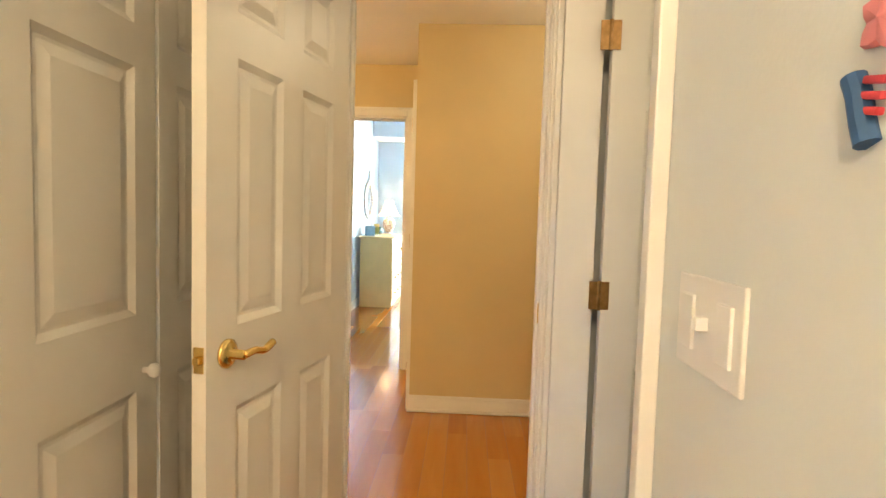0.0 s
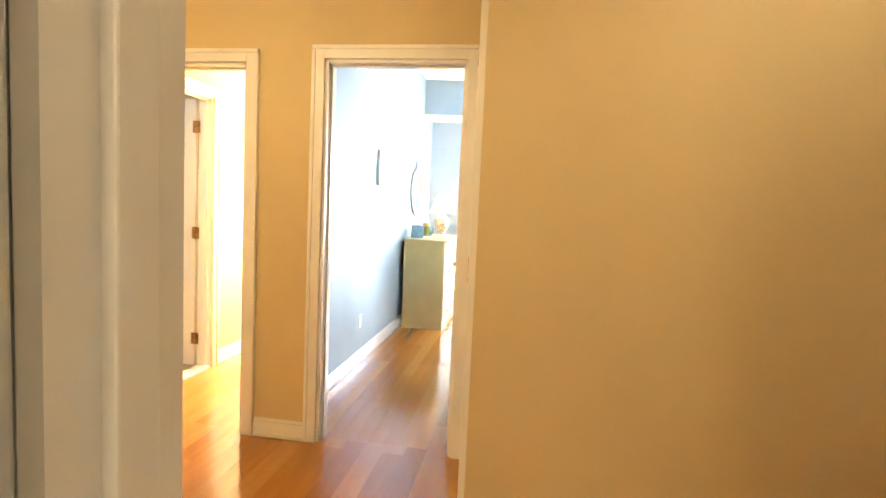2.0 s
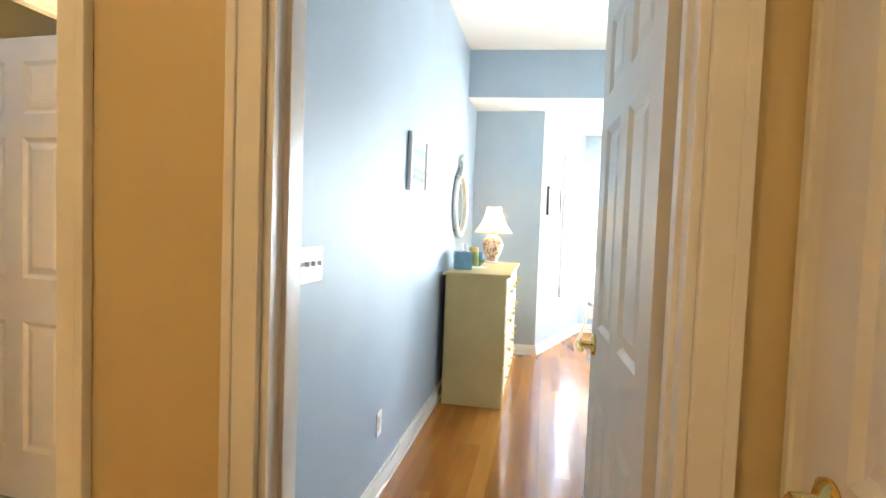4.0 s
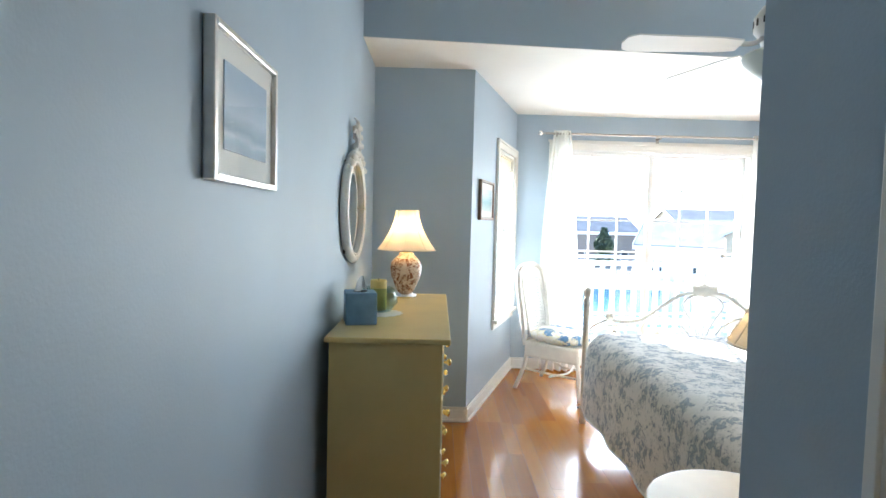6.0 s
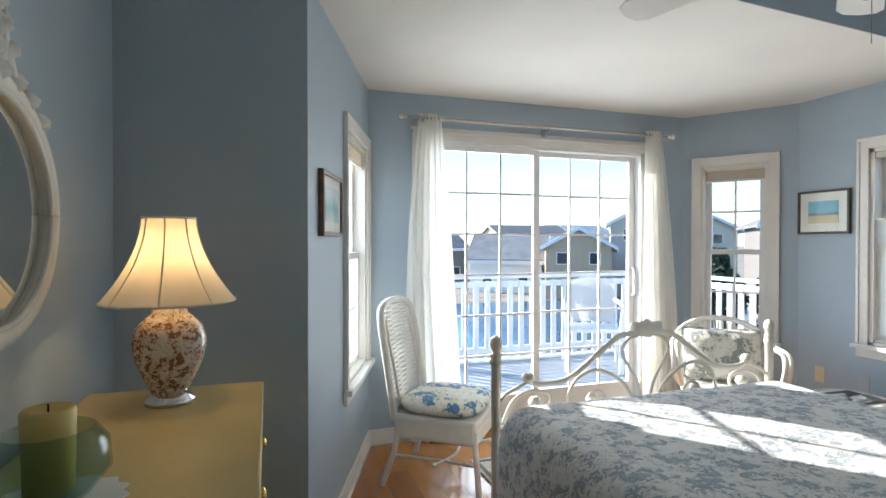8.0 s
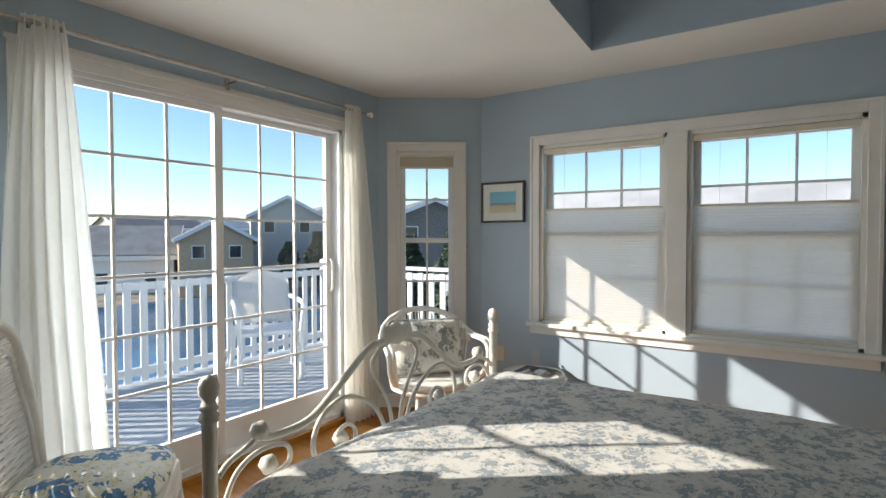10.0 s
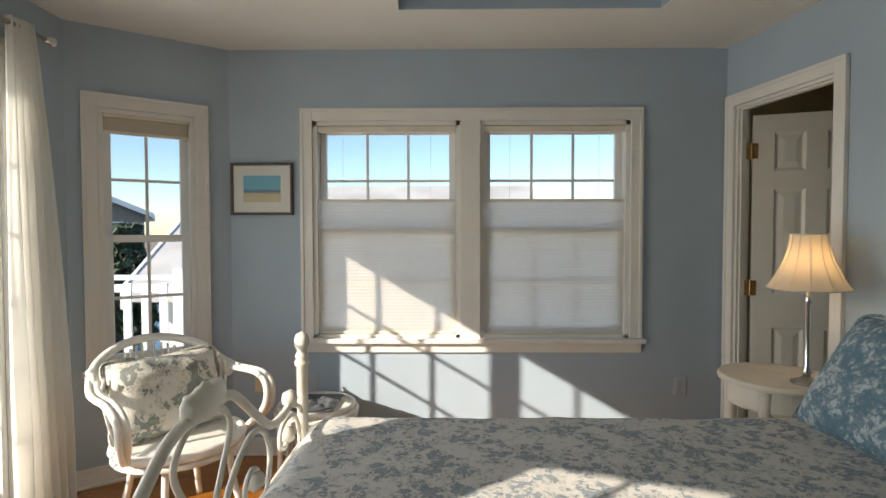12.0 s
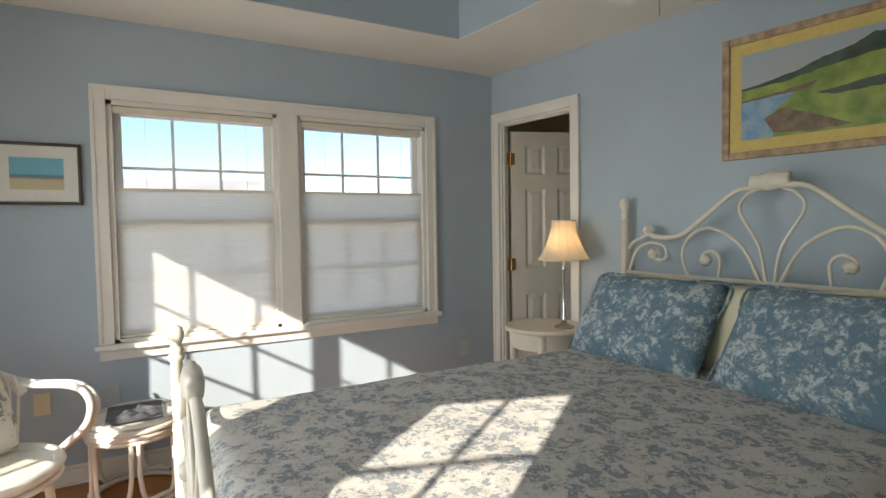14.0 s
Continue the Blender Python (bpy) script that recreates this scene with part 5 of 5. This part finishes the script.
for a in (50, 130, 230, 310):
    a = radians(a)
    part("leg", tube([(0.22 * math.cos(a), 0.21 * math.sin(a), 0.38), (0.24 * math.cos(a), 0.23 * math.sin(a), 0.2), (0.30 * math.cos(a), 0.29 * math.sin(a), 0.0)], 0.016, 8), WICKERPAINT, ar, smooth=True)
pillow("cushion", ar.matrix_world @ pose(0, -0.13, 0.585, 18, 0, 0), 0.50, 0.36, 0.18, CUSHION, "grey floral cushion propped in the rattan armchair")

# ---------- small rattan stool by the window wall ----------
ot = thing("rattan_stool", pose(3.99, 4.74, 0), "low round white rattan stool with hooped sides", "stool")
for r, z in ((0.20, 0.40), (0.215, 0.375), (0.21, 0.35), (0.20, 0.325), (0.205, 0.015)):
    b = tube([(r * math.cos(2 * math.pi * k / 28), r * math.sin(2 * math.pi * k / 28), z) for k in range(29)], 0.014, 8, curve=False)
    part("rim", b, WICKERPAINT, ot, smooth=True)
part("top", lathe([(0.2, 0.385), (0.2, 0.40), (0, 0.402)], 28), WICKERPAINT, ot)
for k in range(6):
    a0 = 2 * math.pi * k / 6
    pts = []
    for j, (f, z) in enumerate(((0.08, 0.32), (0.09, 0.15), (0.2, 0.05), (0.5, 0.045), (0.8, 0.05), (0.91, 0.15), (0.92, 0.32))):
        a = a0 + f * 2 * math.pi / 6
        pts.append((0.2 * math.cos(a), 0.2 * math.sin(a), z))
    part("hoop", tube(pts, 0.011, 8), WICKERPAINT, ot, smooth=True)
bag = thing("folded_cloth", pose(3.99, 4.74, 0.402), "crumpled dark grey cloth lying on the stool", "cloth")
part("fabric", sheet(lambda u, v: ((u - 0.5) * 0.3, (v - 0.5) * 0.24, 0.012 + 0.05 * abs(noise.noise(Vector((u * 4, v * 4, 2)))) * math.sin(math.pi * u) * math.sin(math.pi * v)), 24, 20), CLUTTER, bag, smooth=True)

# rug at the patio door
rug = thing("rug", pose(2.15, 5.2, 0.002, 0, 0, 0), "small ivory rug with a dark border by the patio door", "rug")
part("pile", box(-0.42, 0.42, -0.30, 0.30, 0, 0.010, 0.003), SCREEN, rug)
b = bmesh.new()
for a, c, d, e in ((-0.40, 0.40, 0.25, 0.275), (-0.40, 0.40, -0.275, -0.25), (-0.40, -0.375, -0.25, 0.25), (0.375, 0.40, -0.25, 0.25)):
    box(a, c, d, e, 0.010, 0.012, bm=b)
part("border", b, CLUTTER, rug)

# ---------- outside ----------
deck = tagged(new("deck"), "grey board balcony deck behind the patio door", "deck", kind="structure")
me = None
for k in range(18):
    y = 6.12 + k * 0.145
    if me is None:
        p0 = part("board", box(-1.2, 6.0, 0, 0.138, -0.03, 0, 0.004), DECKM, deck, m=pose(0, y, -0.10))
        me = p0.data
    else:
        o = new("board", me)
        o.parent, o.location = deck, (0, y, -0.10)
RAILP = VINYL


def railing(p0, p1):
    m, length = along(p0, p1)
    t = thing("deck_railing", m, "white picket railing round the balcony deck", "railing", "deck railings")
    part("top_rail", box(0, length, -0.06, 0.06, 0.93, 0.97, 0.006), RAILP, t)
    part("upper_rail", box(0, length, -0.02, 0.02, 0.82, 0.89, 0.004), RAILP, t)
    part("lower_rail", box(0, length, -0.02, 0.02, -0.02, 0.06, 0.004), RAILP, t)
    n = int(length / 0.155)
    data = None
    for k in range(n):
        x = (k + 0.5) * length / n
        if data is None:
            o = part("picket", box(-0.035, 0.035, -0.03, -0.008, -0.08, 0.90, 0.003), RAILP, t, m=pose(x, 0, 0))
            data = o.data
        else:
            o = new("picket", data)
            o.parent, o.location = t, (x, 0, 0)
    for x in (0.0, length / 2, length):
        part("rail_post", box(x - 0.06, x + 0.06, -0.06, 0.06, -0.1, 1.03, 0.006), RAILP, t)


railing((-1.0, 8.6), (5.75, 8.6))
railing((5.75, 8.5), (5.75, 4.2))
dk = tagged(part("deck_side", box(4.45, 5.9, 3.9, 6.1, -0.14, -0.10), DECKM), "grey side balcony deck", "deck", kind="structure")
pc = thing("patio_chair", pose(4.2, 7.85, -0.10, 0, 0, 150) @ Matrix.Scale(1.18, 4), "white plastic patio armchair on the deck", "chair")
part("seat", box(-0.24, 0.24, -0.22, 0.24, 0.38, 0.42, 0.015), PLASTIC, pc)
b = sheet(lambda u, v: ((u - 0.5) * 0.5, -0.22 - 0.14 * v - 0.08 * math.sin(math.pi * u), 0.42 + v * (0.38 + 0.10 * math.sin(math.pi * u))), 14, 8)
r = bmesh.ops.solidify(b, geom=b.faces[:], thickness=0.012)
part("backrest", b, PLASTIC, pc, smooth=True)
for x in (-0.25, 0.25):
    part("arm", tube([(x, -0.26, 0.66), (x * 1.1, 0, 0.65), (x * 1.1, 0.24, 0.62), (x, 0.27, 0.40), (x, 0.28, 0.0)], 0.022, 8), PLASTIC, pc, smooth=True)
    part("leg", tube([(x, -0.2, 0.42), (x * 1.1, -0.30, 0.0)], 0.02, 8, curve=False), PLASTIC, pc)

GZ = -4.2
tagged(part("ground", box(-900, 900, -400, 1400, GZ - 0.4, GZ - 0.25), GROUND), "sandy ground reaching the horizon", "ground", kind="structure")
tagged(part("water", box(-60, 60, 13, 50, GZ - 0.25, GZ - 0.2), WATER), "blue canal water beyond the deck", "water", kind="structure")


def roofing(name, base):
    m = material(name, base, 0.8, vary=0.15, scale=0.8, bump=0.3, bscale=4)
    return m


ROOFS = [roofing("grey_shingles", (0.24, 0.245, 0.24)), roofing("brown_shingles", (0.20, 0.19, 0.18)), roofing("pale_shingles", (0.45, 0.45, 0.44))]
WALLS = [SIDING, material("tan_siding", (0.62, 0.54, 0.42), 0.7, vary=0.08), material("grey_siding", (0.52, 0.48, 0.43), 0.7, vary=0.08), material("weathered_cedar_siding", (0.52, 0.38, 0.25), 0.8, vary=0.15), material("dark_cedar_siding", (0.20, 0.18, 0.16), 0.8, vary=0.15)]
PANE = material("dark_house_glass", (0.03, 0.04, 0.05), 0.08, vary=0.1)


def house(x, y, w, d, h, rise, turn, wmat, rmat, label, z=GZ - 0.25):
    t = thing("house", pose(x, y, z, 0, 0, turn), label, "house", "houses across the canal")
    b = box(-w / 2, w / 2, -d / 2, d / 2, 0, h)
    g = bmesh.new()
    for s in (-1, 1):
        g.faces.new([g.verts.new(v) for v in ((s * w / 2, -d / 2, h), (s * w / 2, d / 2, h), (s * w / 2, 0, h + rise))])
    join(b, g)
    part("wall", b, wmat, t)
    b = bmesh.new()
    for s in (-1, 1):
        vs = [(-w / 2 - 0.5, s * (d / 2 + 0.5), h - rise / d), (w / 2 + 0.5, s * (d / 2 + 0.5), h - rise / d), (w / 2 + 0.5, 0, h + rise), (-w / 2 - 0.5, 0, h + rise)]
        lo = [b.verts.new(v) for v in vs]
        hi = [b.verts.new((a, c, e + 0.22)) for a, c, e in vs]
        b.faces.new(lo)
        b.faces.new(hi)
        for i in range(4):
            b.faces.new((lo[i], lo[(i + 1) % 4], hi[(i + 1) % 4], hi[i]))
    part("roof", b, rmat, t)
    for q in (-1, 1):
        b = bmesh.new()
        for k in (-1, 1):
            e0, e1 = Vector((q * (w / 2 + 0.53), k * (d / 2 + 0.5), h - rise / d)), Vector((q * (w / 2 + 0.53), 0, h + rise))
            vs = [e0 + Vector((0, 0, -0.12)), e1 + Vector((0, 0, -0.12)), e1 + Vector((0, 0, 0.26)), e0 + Vector((0, 0, 0.26))]
            near = [b.verts.new(v - Vector((0.03, 0, 0))) for v in vs]
            away = [b.verts.new(v + Vector((0.03, 0, 0))) for v in vs]
            b.faces.new(near)
            b.faces.new(away)
            for n in range(4):
                b.faces.new((near[n], near[(n + 1) % 4], away[(n + 1) % 4], away[n]))
        bmesh.ops.recalc_face_normals(b, faces=b.faces)
        part("bargeboard", b, SIDING, t, "white bargeboard")
        for y in (-d / 4, d / 4):
            f = part("window", box(q * w / 2 - 0.06, q * w / 2 + 0.06, y - 0.6, y + 0.6, h - 1.9, h - 0.6), SIDING, t)
            part("pane", box(q * w / 2 - 0.08, q * w / 2 + 0.08, y - 0.5, y + 0.5, h - 1.8, h - 0.7), PANE, f)
    part("fascia", box(-w / 2 - 0.55, w / 2 + 0.55, -d / 2 - 0.58, -d / 2 - 0.5, h - 0.35 - rise / d, h + 0.1 - rise / d), SIDING, t)
    floors = max(1, int(h / 2.8))
    for k in range(floors):
        n = max(2, int(w / 3))
        for i in range(n):
            cx = -w / 2 + (i + 0.5) * w / n
            cz = 1.5 + k * 2.8
            f = part("window", box(cx - 0.6, cx + 0.6, -d / 2 - 0.06, -d / 2 + 0.02, cz - 0.6, cz + 0.7), SIDING, t)
            part("pane", box(cx - 0.5, cx + 0.5, -d / 2 - 0.08, -d / 2 - 0.05, cz - 0.5, cz + 0.6), PANE, f)
    return t


house(29.5, 63.0, 8.5, 9, 4.0, 2.7, -35, WALLS[0], ROOFS[0], "white single-storey waterfront house under a grey roof")
house(24.5, 84.0, 10, 9, 5.2, 2.0, 5, WALLS[4], ROOFS[1], "dark two-storey house across the canal")
house(33.0, 54.0, 9, 6.6, 5.5, 1.8, 62, WALLS[3], ROOFS[0], "weathered cedar house with white bargeboards")
house(42.5, 54.5, 10, 7.5, 8.0, 2.0, 55, WALLS[2], ROOFS[0], "tall grey gabled house across the canal")
house(54, 60, 11, 9, 7.6, 2.2, 60, WALLS[1], ROOFS[0], "tan two-storey house across the canal")
house(47.0, 94.0, 14, 9, 7.2, 1.8, 0, WALLS[1], ROOFS[1], "tan house with a dark roof far behind")
house(60, 98, 14, 9, 7.4, 1.9, 8, WALLS[2], ROOFS[2], "grey house far beyond the canal")
house(13, 92, 15, 9, 5.2, 2.0, -8, WALLS[1], ROOFS[1], "tan house far along the canal")
house(-6, 90, 13, 9, 5.4, 2.0, 6, WALLS[2], ROOFS[2], "grey house at the far end of the canal")
house(41, 33, 9, 8, 7.2, 1.6, 50, WALLS[4], ROOFS[1], "dark shingled neighbouring house")
house(13.6, 5.8, 6.5, 6.0, 4.9, 1.75, 90, WALLS[0], ROOFS[2], "white neighbouring garage with a pale shingle roof")
house(44, 6.5, 9, 10, 8.3, 0.5, 90, WALLS[0], ROOFS[2], "white flat-roofed neighbouring house")


def tree(x, y, h, label):
    t = thing("tree", pose(x, y, GZ - 0.25), label, "tree", "evergreen trees")
    b = tube([(0, 0, 0), (0.1, 0.05, h * 0.5), (0, 0.1, h * 0.9)], 0.22, 8, r_end=0.05)
    rg = random.Random(int(x * 10 + y))
    for k in range(7):
        a, z = rg.uniform(0, 6.28), h * rg.uniform(0.3, 0.8)
        tube([(0, 0, z), (math.cos(a) * h * 0.15, math.sin(a) * h * 0.15, z + h * 0.08)], 0.07, 6, bm=b, curve=False, r_end=0.03)
    part("trunk", b, BARK, t)
    vs, fs = [], []
    for k in range(2600):
        z = h * (0.25 + 0.78 * rg.random() ** 0.9)
        rad = h * 0.30 * (1 - (z / h - 0.25) * 0.95) * (0.55 + 0.45 * rg.random()) * (1 + 0.3 * math.sin(z * 2.1))
        a = rg.uniform(0, 6.28)
        c = Vector((rad * math.cos(a), rad * math.sin(a), z))
        u = Vector((rg.uniform(-1, 1), rg.uniform(-1, 1), rg.uniform(-1, 1))).normalized() * 0.20
        w = u.orthogonal().normalized() * 0.12
        n0 = len(vs)
        vs += [c - u, c + w, c + u, c - w]
        fs.append((n0, n0 + 1, n0 + 2, n0 + 3))
    me = bpy.data.meshes.new("crown")
    me.from_pydata([tuple(v) for v in vs], [], fs)
    me.materials.append(TREELEAF)
    o = new("crown", me)
    o.parent = t


for x, y, h in ((40, 46, 6), (44, 48, 7), (37, 47, 5), (22, 70, 5.5), (22, 17, 5.8), (22, 19.8, 5.6), (25, 15, 6), (20, 21.5, 5.4), (26, 19, 6), (12, 74, 5)):
    tree(x, y, h, "dark evergreen tree among the houses")


# ---------- floors, laid board by board ----------
sub = prism([(-1.1, 0.0), (-1.1, -2.3), (0.1, -2.3), (0.1, -6.4), (3.45, -6.4), (3.45, 0.0), (1.1, 0.0), (4.4, 2.2), (4.4, 5.4), (3.9, 6.05), (1.1, 6.05), (0.6, 4.7), (-0.06, 4.7), (-0.06, 3.3), (-1.1, 3.3)], -0.08, -0.001)
floor = tagged(part("floor", sub, DARKWOOD), "glossy honey-coloured oak plank floor", "floor", kind="structure")
board_cache = {}
rng = random.Random(4)


def board(x0, x1, y0, y1):
    key = (round(x1 - x0, 3), round(y1 - y0, 3))
    if key not in board_cache:
        me = bpy.data.meshes.new("plank")
        bb = box(0, key[0] - 0.001, 0, key[1] - 0.001, 0, 0.0008)
        bb.to_mesh(me)
        bb.free()
        me.materials.append(OAK)
        board_cache[key] = me
    ob = new("plank", board_cache[key])
    ob.parent = floor
    ob.location = (x0, y0, -0.0008)


def lay(xa, xb, ya, yb, wide=0.083):
    x, k = xa, 0
    while x < xb - 0.001:
        w = min(wide, xb - x)
        y = ya - rng.choice((0.0, 0.3, 0.6, 0.9, 1.2))
        while y < yb:
            a, c = max(y, ya), min(y + 1.5, yb)
            if c - a > 0.02:
                board(x, x + w, a, c)
            y += 1.5
        x += wide


lay(0.0, 1.0, 0.14, 4.55)
lay(1.0, 1.2, 1.82, 5.96)
lay(0.68, 1.0, 4.55, 5.96)
lay(1.2, 4.28, 4.6, 5.96, 0.125)
lay(1.2, 4.28, 1.9, 4.6, 0.22)
lay(-1.03, -0.1, 0.14, 3.2, 0.125)
lay(-1.04, 3.4, -2.36, 0.14, 0.11)
lay(0.62, 1.73, -6.3, -2.36, 0.22)
